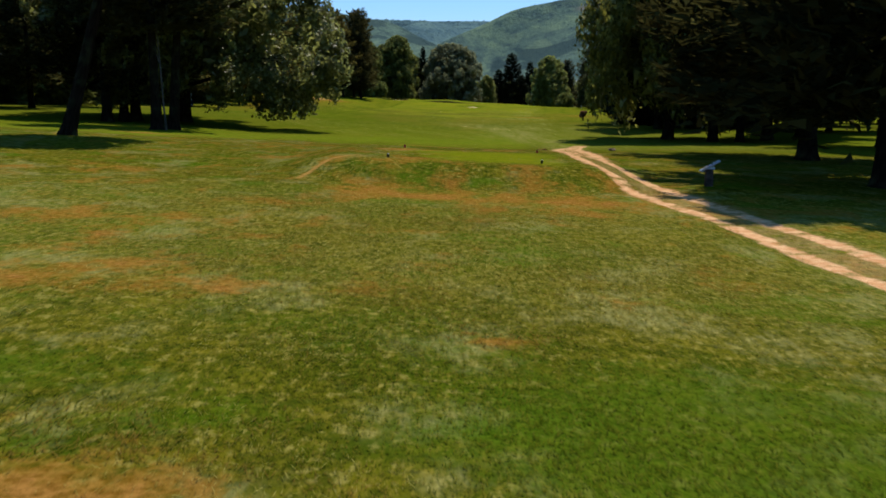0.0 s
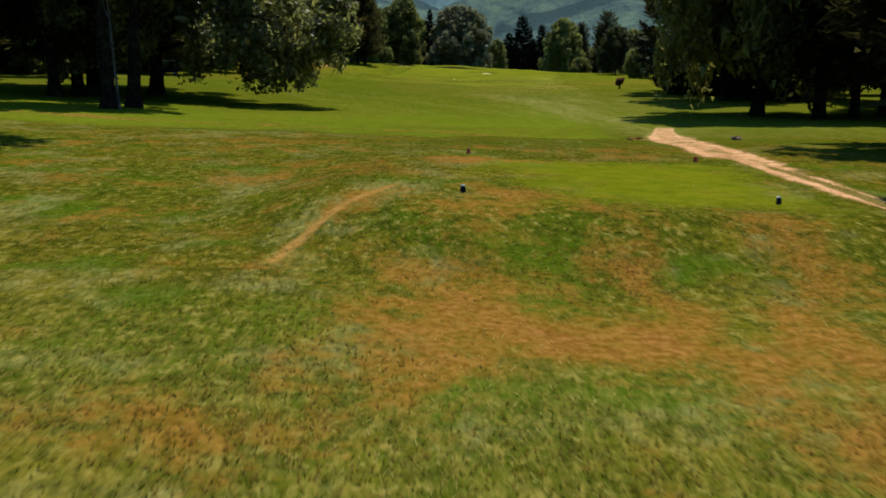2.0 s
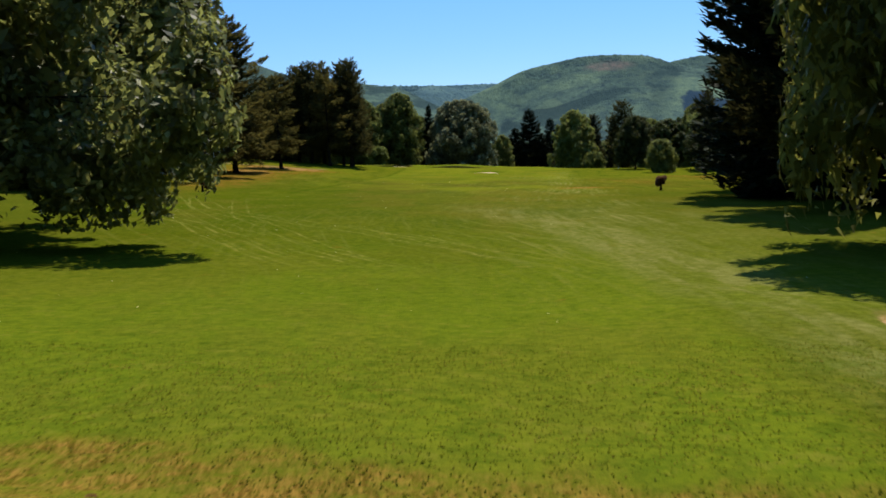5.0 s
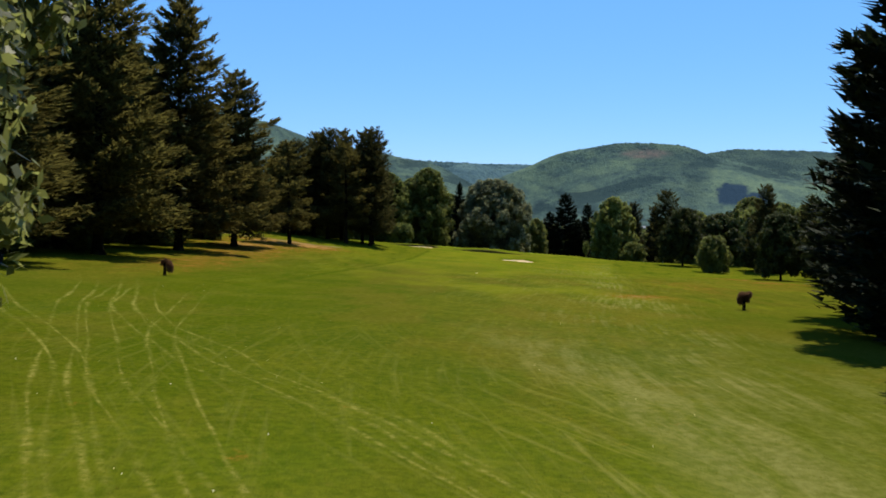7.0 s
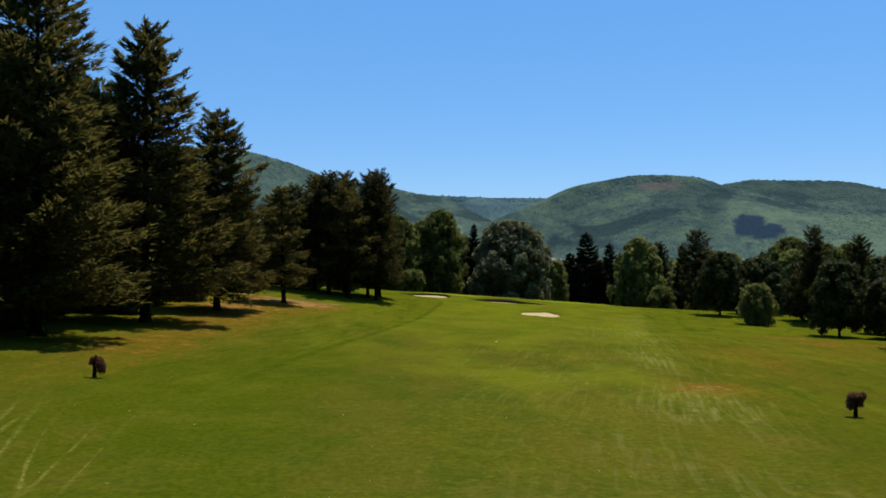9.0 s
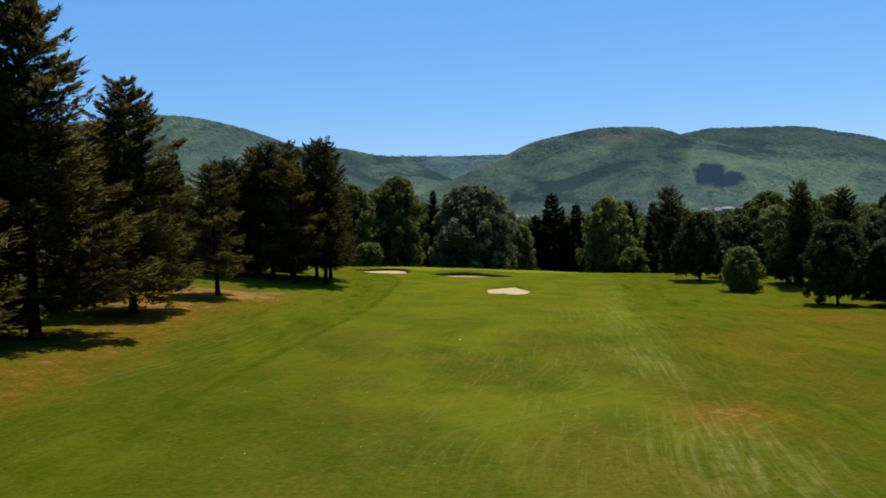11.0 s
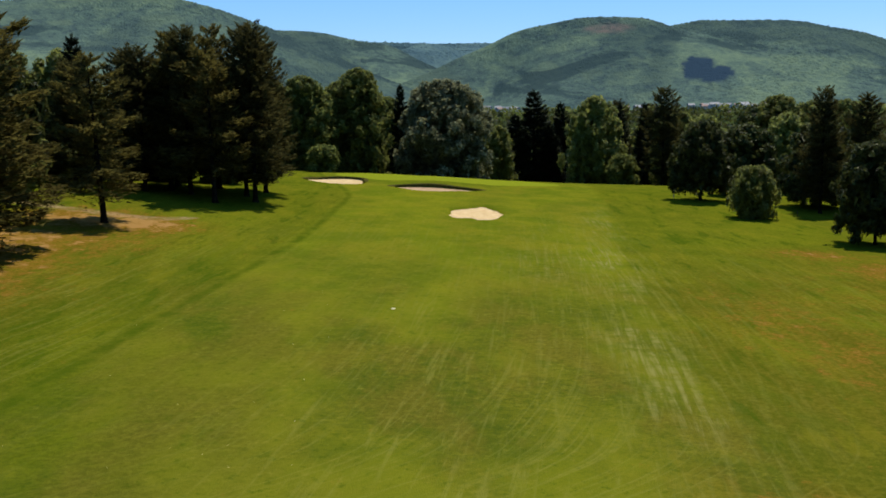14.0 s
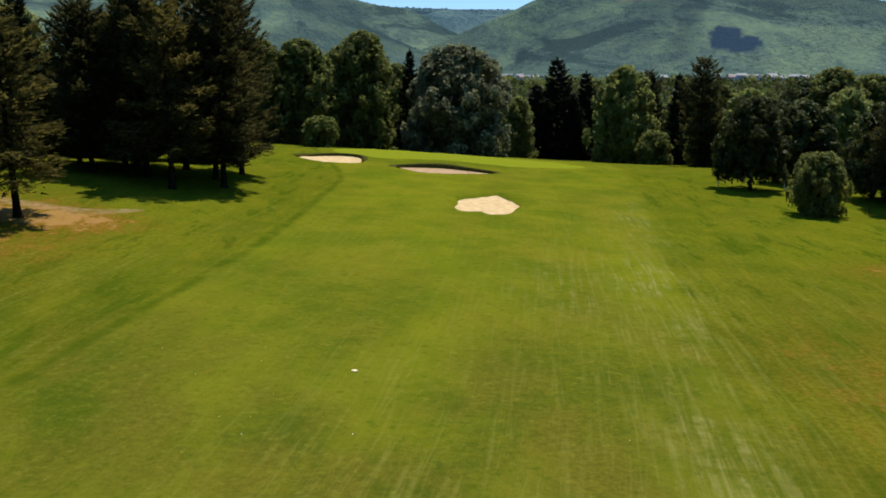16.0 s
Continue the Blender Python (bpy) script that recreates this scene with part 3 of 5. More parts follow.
TURF, SAND = ground_material(), sand_material("sand", (0.3700, 0.2560, 0.1200), (0.4700, 0.3450, 0.1800))
LIP_SOIL = bark_material("turf_lip", (0.0300, 0.0330, 0.0050), (0.0850, 0.0720, 0.0160))
# browner, darker sand for the middle bunker
SAND_BROWN = sand_material("brown_sand", (0.2400, 0.1500, 0.0800), (0.3500, 0.2350, 0.1300))
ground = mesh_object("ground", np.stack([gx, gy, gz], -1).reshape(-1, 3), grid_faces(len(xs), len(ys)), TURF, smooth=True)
tagged(ground, "mown fairway and dry rough grass of a golf course", "ground", kind="structure")
float_attr(ground, "fairway", np.clip(fairness(gx, gy), -9, 9))
float_attr(ground, "dry", dryness(gx, gy))
float_attr(ground, "teetop", np.clip(lawn_edge(gx, gy), -5, 9))
float_attr(ground, "green", np.clip(green(gx, gy), -9, 9))
float_attr(ground, "ditch", np.clip(np.abs(gy - ramp(gx, DITCH_LINE)) + 2 * step01((gx - 6.5) / 3), 0, 9))
float_attr(ground, "path", np.clip((gx - ramp(gy, PATH_LINE)) * (1 + 0.9 * step01((gy - 56) / 10)), -9, 9))
float_attr(ground, "cartway", np.clip(np.abs(gy - ramp(gx, CART_WAY)) + 6 * step01((gx + 25) / 6), 0, 9))
float_attr(ground, "pathend", step01((69.5 - gy) / 3))
float_attr(ground, "scuffed", np.clip(0.22 + 0.75 * step01((gy - 36) / 9) + 0.5 * step01((6 - gy) / 8), 0, 1))
turn_a = ramp(gy, [(60, 0.0), (80, -2.0), (92, -8.2), (104, -14.0), (125, -19), (150, -20), (165, -6), (200, 0.0), (300, 3)])
float_attr(ground, "across", gx - turn_a)
float_attr(ground, "across_b", gx - ramp(gy, [(70, 6.2), (83, 5.6), (103, 2.5), (130, 4.0), (165, 9), (190, 12), (220, 15), (265, 18)]))
float_attr(ground, "along", gy)
float_attr(ground, "deep", np.clip(bed(-14, 104, 13, 28, gx, gy) + 1.0 * bed(-17, 152, 10, 36, gx, gy) + 0.45 * bed(1, 88, 6, 12, gx, gy), 0, 1))
float_attr(ground, "lane", np.clip(gx - ramp(gy, [(26.8, -3.6), (28.05, -3.7), (29.4, -3.3), (30.9, -2.7), (34, -2.0), (36, -1.7)]), -3, 3))
float_attr(ground, "lane_end", 0.30 * step01((27.9 - gy) / 0.5) + 0.28 * step01((gy - 31.0) / 4.0))
tracked = (0.30 * bed(-9, 100, 13, 20, gx, gy) + 0.55 * bed(6, 92, 5, 16, gx, gy) + 0.40 * bed(17, 212, 7, 45, gx, gy) + 0.48 * bed(3, 168, 9, 30, gx, gy)
           + 0.22 * bed(-2, 230, 14, 20, gx, gy) + 0.4 * bed(14, 150, 8, 12, gx, gy) + 0.28 * bed(32, 205, 10, 30, gx, gy) + 0.4 * bed(-22, 185, 8, 40, gx, gy))
for name, knots in TRACKS.items():
    float_attr(ground, name, lateral(gx, gy, knots))
edge = ramp(gy, FAIR_RIGHT) - gx
float_attr(ground, "bleach", np.exp(-((edge - 2.0) / 2.2) ** 2) * step01((gy - 128) / 20) * step01((280 - gy) / 30) + 0.7 * bed(16, 214, 6, 7, gx, gy) + 0.9 * bed(5.0, 41.6, 3.0, 0.6, gx, gy) + 0.9 * bed(2.2, 39.4, 2.6, 0.5, gx, gy) + 0.7 * bed(5.5, 48.5, 2.5, 0.8, gx, gy) + 0.8 * bed(7, 98, 5, 14, gx, gy) + 0.8 * bed(11, 112, 5, 16, gx, gy) + 0.6 * bed(9, 140, 6, 14, gx, gy))
sweep = lateral(gx, gy, [(56, 7.6), (61, 7.9), (67, 8.3), (74.4, 8.0), (83.7, 7.4), (94.6, 6.5), (105, 4.3), (120, 0.5), (140, -4)])
float_attr(ground, "sweep", (0.75 * np.exp(-(sweep / np.where(sweep < 0, 1.3, 2.6)) ** 2) + 0.26 * step01(sweep / 2.0) * step01((26 - gx) / 8)) * step01((gy - 55.5) / 4) * step01((128 - gy) / 26))
float_attr(ground, "trackfade", step01((gy - 76) / 14) * step01((142 - gy) / 22))
float_attr(ground, "tracked", np.clip(tracked, 0, 1))

# ---- bunkers: a sheet of sand in each hollow ----
for b in BUNKERS:
    r = max(b[2], b[3]) * 1.5
    bx, by = np.meshgrid(np.arange(-r, r, 0.3), np.arange(-r, r, 0.3))
    wx, wy = bx + b[0], by + b[1]
    d = blob(wx, wy, *b)
    n = bx.shape[1]
    wz = ground_height(wx, wy) - 0.42 + 0.30 * np.clip((d + 1.2) / 1.6, 0, 1) ** 2 * 0.3
    wz = wz + 0.35 * (1 - step01((green(wx, wy) + 1.0) / 6.0))
    f = grid_faces(n, bx.shape[0])
    keep = (d.ravel()[f].min(1) < 0.28)
    ob = mesh_object("sand_bunker", np.stack([wx, wy, wz], -1).reshape(-1, 3), f[keep], SAND_BROWN if b is BUNKERS[2] else SAND, smooth=True)
    tagged(ob, "bunker of brown sand under a steep turf lip" if b is BUNKERS[2] else "bunker of pale raked sand sunk in the turf", "bunker", "bunkers round the green")
    if b is BUNKERS[0]:
        continue
    # the undercut lip of turf at its back
    a = np.linspace(radians(-8), radians(188), 60) - radians(b[4])
    reach = 1 + sum(k * np.sin(w * a + f) for w, k, f in b[5])
    rims = []
    for d, up in ((0.05, -0.55), (0.0, 0.05), (0.9, 0.03)):
        u, v = b[2] * np.cos(a) * (reach + d / min(b[2], b[3])), b[3] * np.sin(a) * (reach + d / min(b[2], b[3]))
        c, w = math.cos(radians(b[4])), math.sin(radians(b[4]))
        lx, ly = b[0] + u * c - v * w, b[1] + u * w + v * c
        lz = height(lx, ly) if d > 0.5 else ground_height(lx, ly) + 0.35 * (1 - step01((green(lx, ly) + 1.0) / 6.0)) + 0.42 * bed(2.4, 297.6, 7.0, 3.0, lx, ly)
        rims.append(np.stack([lx, ly, lz + up * np.sin(np.clip((a + radians(b[4])) / np.pi, 0.06, 0.94) * np.pi) ** 0.5], 1))
    mesh_object("lip", np.concatenate(rims), grid_faces(len(a), 3), LIP_SOIL, ob, "steep shaded lip of dark turf and soil")

# ---- hills beyond the valley ----


def hill_material(name, dark, light, pale):
    """Forest seen from afar: stands of firs, mixed woods and paler young growth; its base colours carry the haze."""
    m = Nodes(name)
    p = m.where()
    crowns = m.noise(p, 0.05, 5, 0.72)
    stands = m.noise(m.scaled(p, (1, 0.6, 2.2), 25), 0.0034, 6, 0.6, 0.9)
    glade = m.noise(m.scaled(p, (1, 0.7, 2)), 0.011, 4, 0.6, 0.5)
    c = m.mix(m.span(crowns, 0.35, 0.65), dark, light)
    c = m.mix(m.math("MULTIPLY", m.math("POWER", m.island(), 2.0), 0.30), c, pale)
    c = m.mix(m.math("MULTIPLY", m.span(stands, 0.49, 0.56), 0.8), c, m.mix(m.span(crowns, 0.3, 0.7), light, pale))
    c = m.mix(m.math("MULTIPLY", m.span(glade, 0.53, 0.62), 0.45), c, pale)
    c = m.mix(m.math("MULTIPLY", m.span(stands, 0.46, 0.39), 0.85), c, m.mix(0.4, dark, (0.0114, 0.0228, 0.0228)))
    massif = m.noise(m.scaled(p, (1, 0.5, 1.8), -20), 0.0019, 4, 0.55, 0.7)
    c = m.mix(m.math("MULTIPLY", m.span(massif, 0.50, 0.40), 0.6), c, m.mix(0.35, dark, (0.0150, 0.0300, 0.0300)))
    c = m.mix(m.attr("firs"), c, (dark[0] * 0.62, dark[1] * 0.68, dark[2] * 0.95))
    c = m.mix(m.math("MULTIPLY", m.attr("felled"), m.span(crowns, 0.4, 0.6, 0.45, 1.0)), c, (0.1140, 0.0950, 0.0821))
    return m.finish(c, 1.0, m.bump(crowns, 0.7, 5.0), spec=0.0)


def fold(x, y, seed):
    """Spurs and gullies of a hillside, about -1 to 1."""
    out = np.zeros_like(x)
    for k, (wx, wy, w) in enumerate([(0.0031, 0.0011, 1.0), (-0.0046, 0.0019, 0.7), (0.0075, 0.0030, 0.45), (-0.0118, 0.0052, 0.28), (0.019, -0.008, 0.16)]):
        out += w * np.sin(wx * x + wy * y + seed * (k + 1.7) + 1.1 * np.sin(0.0021 * x - 0.0016 * y + k + seed))
    return out / 1.8


def hill(label, far, knots, material, foot=0.62, seed=0.0, trees=5000, relief=0.024):
    """A wooded ridge: crest angles (bearing, elevation) as seen from the fairway, at a distance, with its forest."""
    lo, hi = knots[0][0], knots[-1][0]

    def surface(A, Rr):
        crest = 10 + far * np.tan(np.radians(ramp(A, knots)))
        u = np.clip((Rr - foot) / (1 - foot), 0, 1)
        shape = np.where(Rr <= 1, u * (0.66 + 0.34 * u ** 2), 1 - 0.9 * ((Rr - 1) / 0.25))
        x, y = 3 + far * Rr * np.sin(np.radians(A)), 119 + far * Rr * np.cos(np.radians(A))
        z = -16 + (crest + 16) * shape
        return x, y, z + fold(x, y, seed) * relief * far * np.sin(np.pi * u) * np.clip((crest + 16) / 150, 0, 1)

    def marks(ob, A, up):
        spot = np.maximum(bed(14.8, 1.55, 1.0, 0.72, A, up), bed(15.6, 1.25, 1.25, 0.48, A, up))
        float_attr(ob, "firs", step01((spot + 0.10 * np.sin(5.3 * A + 2.1 * up) * np.sin(7.9 * up + 1.3 * A) - 0.36) / 0.10))
        float_attr(ob, "felled", step01(2.4 * bed(9.7, 3.95, 1.5, 0.26, A, up) - 0.5))

    az = np.linspace(lo, hi, int((hi - lo) * 5) + 2)
    rr = np.concatenate([np.linspace(foot, 1.0, 34), np.linspace(1.02, 1.25, 6)])
    A, Rr = np.meshgrid(az, rr)
    x, y, z = surface(A, Rr)
    ob = mesh_object("hill", np.stack([x, y, z], -1).reshape(-1, 3), grid_faces(len(az), len(rr)), material, smooth=True)
    marks(ob, A, np.degrees(np.arctan2(z - 10, far * Rr)))
    tagged(ob, label, "hill", "", "structure")
    # the forest: small crowns, thinner and lower where the growth is young
    rng = np.random.default_rng(int(seed * 10))
    A = rng.uniform(max(lo, -27), min(hi, 31), trees)
    Rr = np.where(rng.random(trees) < 0.12, rng.uniform(0.985, 1.0, trees), foot + (1 - foot) * rng.uniform(0.04, 1.0, trees))
    x, y, z = surface(A, Rr)
    up = np.degrees(np.arctan2(z - 10, far * Rr))
    old = np.clip(0.5 + 0.9 * fold(x * 1.7, y * 1.3, seed + 3) + rng.normal(size=trees) * 0.2, 0, 1)
    keep = (bed(9.7, 3.95, 1.5, 0.26, A, up) < 0.35) & (rng.random(trees) < 0.25 + 0.9 * old)
    A, Rr, x, y, z, up, old = (v[keep] for v in (A, Rr, x, y, z, up, old))
    n = len(A)
    tall, wide = (rng.uniform(1.2, 2.2, n) + 1.2 * old) * np.where(Rr > 0.984, 1.4, 1.15), rng.uniform(3.0, 5.4, n) * far / 2500
    turn = rng.uniform(0, 6.3, n)
    rings = []
    for share, level in ((1.4, 0.0), (0.75, 0.6)):
        for k in range(4):
            w = turn + 1.5708 * k
            u, v = x + wide * share * np.cos(w), y + wide * share * np.sin(w)
            lie = surface(np.degrees(np.arctan2(u - 3, v - 119)), np.hypot(u - 3, v - 119) / far)[2]
            rings.append(np.stack([u, v, lie - 1.5 + tall * (0.2 + level) * far / 2500], 1))
    rings.append(np.stack([x, y, z - 1.5 + tall * rng.uniform(0.95, 1.25, n) * far / 2500], 1))
    v = np.stack(rings, 1)
    f = []
    for k in range(4):
        j = (k + 1) % 4
        f += [(k, j, 4 + j), (k, 4 + j, 4 + k), (4 + k, 4 + j, 8)]
    f = (np.arange(n)[:, None, None] * 9 + np.array(f)[None]).reshape(-1, 3)
    wood = mesh_object("hillside_forest", v.reshape(-1, 3), f, material, smooth=True)
    marks(wood, np.repeat(A, 9), np.repeat(up, 9))
    tagged(wood, "mixed forest of small treetops covering a hillside", "forest", kind="stuff")
    return ob


# blue of the hazy air mixed into these forest colours, most on the far ridge
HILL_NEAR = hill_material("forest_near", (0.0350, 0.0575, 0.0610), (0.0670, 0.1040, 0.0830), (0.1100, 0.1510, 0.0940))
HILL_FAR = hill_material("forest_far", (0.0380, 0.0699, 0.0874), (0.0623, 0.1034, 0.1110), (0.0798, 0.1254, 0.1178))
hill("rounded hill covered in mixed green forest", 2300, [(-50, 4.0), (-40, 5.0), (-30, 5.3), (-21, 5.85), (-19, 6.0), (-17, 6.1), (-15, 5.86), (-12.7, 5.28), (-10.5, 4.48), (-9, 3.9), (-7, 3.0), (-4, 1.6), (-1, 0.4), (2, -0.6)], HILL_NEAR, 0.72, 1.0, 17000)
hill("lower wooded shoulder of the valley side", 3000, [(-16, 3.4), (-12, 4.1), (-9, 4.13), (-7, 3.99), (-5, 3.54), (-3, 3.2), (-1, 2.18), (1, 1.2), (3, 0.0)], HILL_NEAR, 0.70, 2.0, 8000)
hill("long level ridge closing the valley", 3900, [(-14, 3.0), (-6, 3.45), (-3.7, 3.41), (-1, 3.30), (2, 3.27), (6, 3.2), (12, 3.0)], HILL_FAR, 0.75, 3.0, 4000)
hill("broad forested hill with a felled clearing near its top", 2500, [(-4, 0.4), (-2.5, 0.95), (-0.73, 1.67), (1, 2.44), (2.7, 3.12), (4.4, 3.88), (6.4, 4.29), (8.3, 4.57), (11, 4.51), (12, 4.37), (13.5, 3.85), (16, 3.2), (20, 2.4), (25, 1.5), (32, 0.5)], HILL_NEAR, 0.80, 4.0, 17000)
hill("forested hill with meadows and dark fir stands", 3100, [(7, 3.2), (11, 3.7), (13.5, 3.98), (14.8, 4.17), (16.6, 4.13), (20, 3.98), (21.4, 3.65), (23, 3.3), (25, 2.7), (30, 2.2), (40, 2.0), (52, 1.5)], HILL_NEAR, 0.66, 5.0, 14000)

# ---- trees ----


def tube(points, radii, sides=8):
    """Vertices and quads of a tapering tube along points."""
    pts = [Vector(p) for p in points]
    vs, fs = [], []
    for i, p in enumerate(pts):
        d = (pts[min(i + 1, len(pts) - 1)] - pts[max(i - 1, 0)]).normalized()
        a = d.orthogonal().normalized() if abs(d.z) < 0.9 else Vector((1, 0, 0)) - d * d.x
        a.normalize()
        b = d.cross(a)
        for k in range(sides):
            w = 2 * math.pi * k / sides
            vs.append(p + (a * math.cos(w) + b * math.sin(w)) * radii[i])
    for i in range(len(pts) - 1):
        for k in range(sides):
            q = i * sides
            fs.append((q + k, q + (k + 1) % sides, q + sides + (k + 1) % sides, q + sides + k))
    return np.array([tuple(v) for v in vs]), np.array(fs)


def joined(pieces):
    vs, fs, n = [], [], 0
    for v, f in pieces:
        vs.append(v)
        fs.append(f + n)
        n += len(v)
    return np.concatenate(vs), np.concatenate(fs)


def blades(rng, at, along, length, width, normal_up=0.6):
    """Diamond leaves: one quad each, at points, pointing along, with random roll."""
    n = len(at)
    along = along / np.maximum(np.linalg.norm(along, axis=1, keepdims=True), 1e-6)
    up = rng.normal(size=(n, 3)) + np.array([0, 0, normal_up * 2])
    side = np.cross(along, up)
    side /= np.maximum(np.linalg.norm(side, axis=1, keepdims=True), 1e-6)
    length, width = length[:, None], width[:, None]
    v = np.stack([at, at + along * length * 0.45 + side * width * 0.5, at + along * length, at + along * length * 0.45 - side * width * 0.5], 1)
    return v.reshape(-1, 3), np.arange(n * 4).reshape(n, 4)


def unit(v):
    return v / np.maximum(np.linalg.norm(v, axis=1, keepdims=True), 1e-6)


def sprays(at, normal, along, length, width):
    """Three-cornered tufts, one triangle each, lying across their normals."""
    along, n = unit(along), len(at)
    side = unit(np.cross(along, normal)) * width[:, None] * 0.5
    foot = at - along * length[:, None] * 0.3
    v = np.stack([foot + side, at + along * length[:, None] * 0.7, foot - side], 1)
    return v.reshape(-1, 3), np.arange(n * 3).reshape(n, 3)


def leaflets(at, normal, along, length, width):
    """Diamond leaves lying across their normals."""
    along, n = unit(along), len(at)
    side = unit(np.cross(along, normal)) * width[:, None] * 0.5
    tip = along * length[:, None]
    v = np.stack([at - tip * 0.5, at - tip * 0.05 + side, at + tip * 0.5, at - tip * 0.05 - side], 1)
    return v.reshape(-1, 3), np.arange(n * 4).reshape(n, 4)


def trunk_mesh(rng, h, r, lean=(0, 0), kinks=0.0, flare=1.5, sides=10):
    zs = np.array([-0.03, 0.0, 0.02, 0.06, 0.15, 0.3, 0.5, 0.7, 0.86, 0.99]) * h
    pts, rad = [], []
    for z in zs:
        t = z / h
        pts.append((lean[0] * t * h + kinks * h * 0.02 * math.sin(5 * t + lean[0] * 9), lean[1] * t * h + kinks * h * 0.02 * math.cos(4 * t), z))
        rad.append(max(0.02, r * (1 - 0.92 * max(t, 0) ** 0.9) * (1 + (flare - 1) * math.exp(-max(z, 0) / (0.9 * r + 0.05)))))
    return tube(pts, rad, sides)


def conifer(seed, h, r, base, tufts=20, spray=0.6, profile=0.75, droop=0.2, ragged=0.4, wood=0.013, lean=(0, 0), slim=0.3, gap=0.028, upturn=0.25, hang=0.12, skirt=0.7):
    """Trunk and crown meshes of a needle tree: whorls of boughs, each a fan of tufts; base: height of its lowest boughs."""
    rng = np.random.default_rng(seed)
    pieces = [trunk_mesh(rng, h, h * wood, lean)]
    at, along, ln = [], [], []
    z, swell = base, rng.uniform(0, 6.3, 3)
    while z < h * 0.97:
        t = (z - base) / (h - base)
        env = r * ((1 - t) ** profile) * min(1, skirt + 2.5 * t) + 0.18
        n = 6 if t < 0.7 else 5
        off = rng.uniform(0, 6.3)
        for k in range(n):
            a = off + 6.283 * k / n + rng.normal() * 0.3
            L = env * (1 - ragged * rng.random() ** 1.3) * (1 + 0.14 * math.sin(2 * a + swell[0] + 5 * t) + 0.10 * math.sin(3 * a + swell[1] - 9 * t))
            d = np.array([math.cos(a), math.sin(a), 0])
            across = np.array([-d[1], d[0], 0])
            lift = -droop * (1 - t) + 0.62 * t ** 1.5 + rng.normal() * 0.09
            foot = z + rng.normal() * gap * h * 0.3
            m = max(6, int(tufts * L * rng.uniform(0.75, 1.25)))
            s = rng.uniform(0.10, 1, m) ** 0.68
            c = np.clip(rng.normal(size=m) * 0.55, -1.1, 1.1)
            w = 0.30 * L * np.sin(np.pi * np.minimum(s, 0.90)) ** 0.8 + 0.06
            p = np.outer(s * L, d) + np.outer(c * w, across)
            p[:, 2] += foot + L * (lift * s + upturn * s ** 3) - hang * L * rng.random(m) ** 2 * (1 - 0.6 * s) - 0.10 * L * c ** 2 + rng.normal(size=m) * 0.06
            p[:, 0] += lean[0] * foot
            p[:, 1] += lean[1] * foot
            g = d * 0.9 + np.outer(c * 1.1, across) + rng.normal(size=(m, 3)) * 0.38
            g[:, 2] += lift * 0.5 + 0.12 + 0.55 * s ** 2 * (0.4 + t)
            at.append(p)
            along.append(g)
            ln.append(spray * (0.65 + 0.35 * min(1, L / 2.5)) * rng.uniform(0.6, 1.35, m))
            if k % 2 == 0 and t < 0.85:
                bx, by = lean[0] * z, lean[1] * z
                tip = d * L * 0.8
                pieces.append(tube([(bx, by, z), (bx + tip[0] * 0.5, by + tip[1] * 0.5, foot + L * 0.42 * lift), (bx + tip[0], by + tip[1], foot + L * (lift * 0.8 + upturn * 0.5))], [0.0042 * h * (1 - t) + 0.02, 0.03, 0.01], 4))
        z += h * gap * (1 - 0.45 * t) * rng.uniform(0.75, 1.3)
    top = np.tile([[lean[0] * h, lean[1] * h, h * 0.965]], (26, 1)) + rng.normal(size=(26, 3)) * [0.12, 0.12, 0.018 * h]
    at.append(top)
    along.append(np.tile([[0, 0, 1.0]], (26, 1)) + rng.normal(size=(26, 3)) * 0.45)
    ln.append(np.full(26, spray))
    at, along, ln = np.concatenate(at), np.concatenate(along), np.concatenate(ln)
    up = rng.normal(size=at.shape) * 0.55 + [0, 0, 1]
    return joined(pieces), sprays(at, up, along, ln, ln * slim)


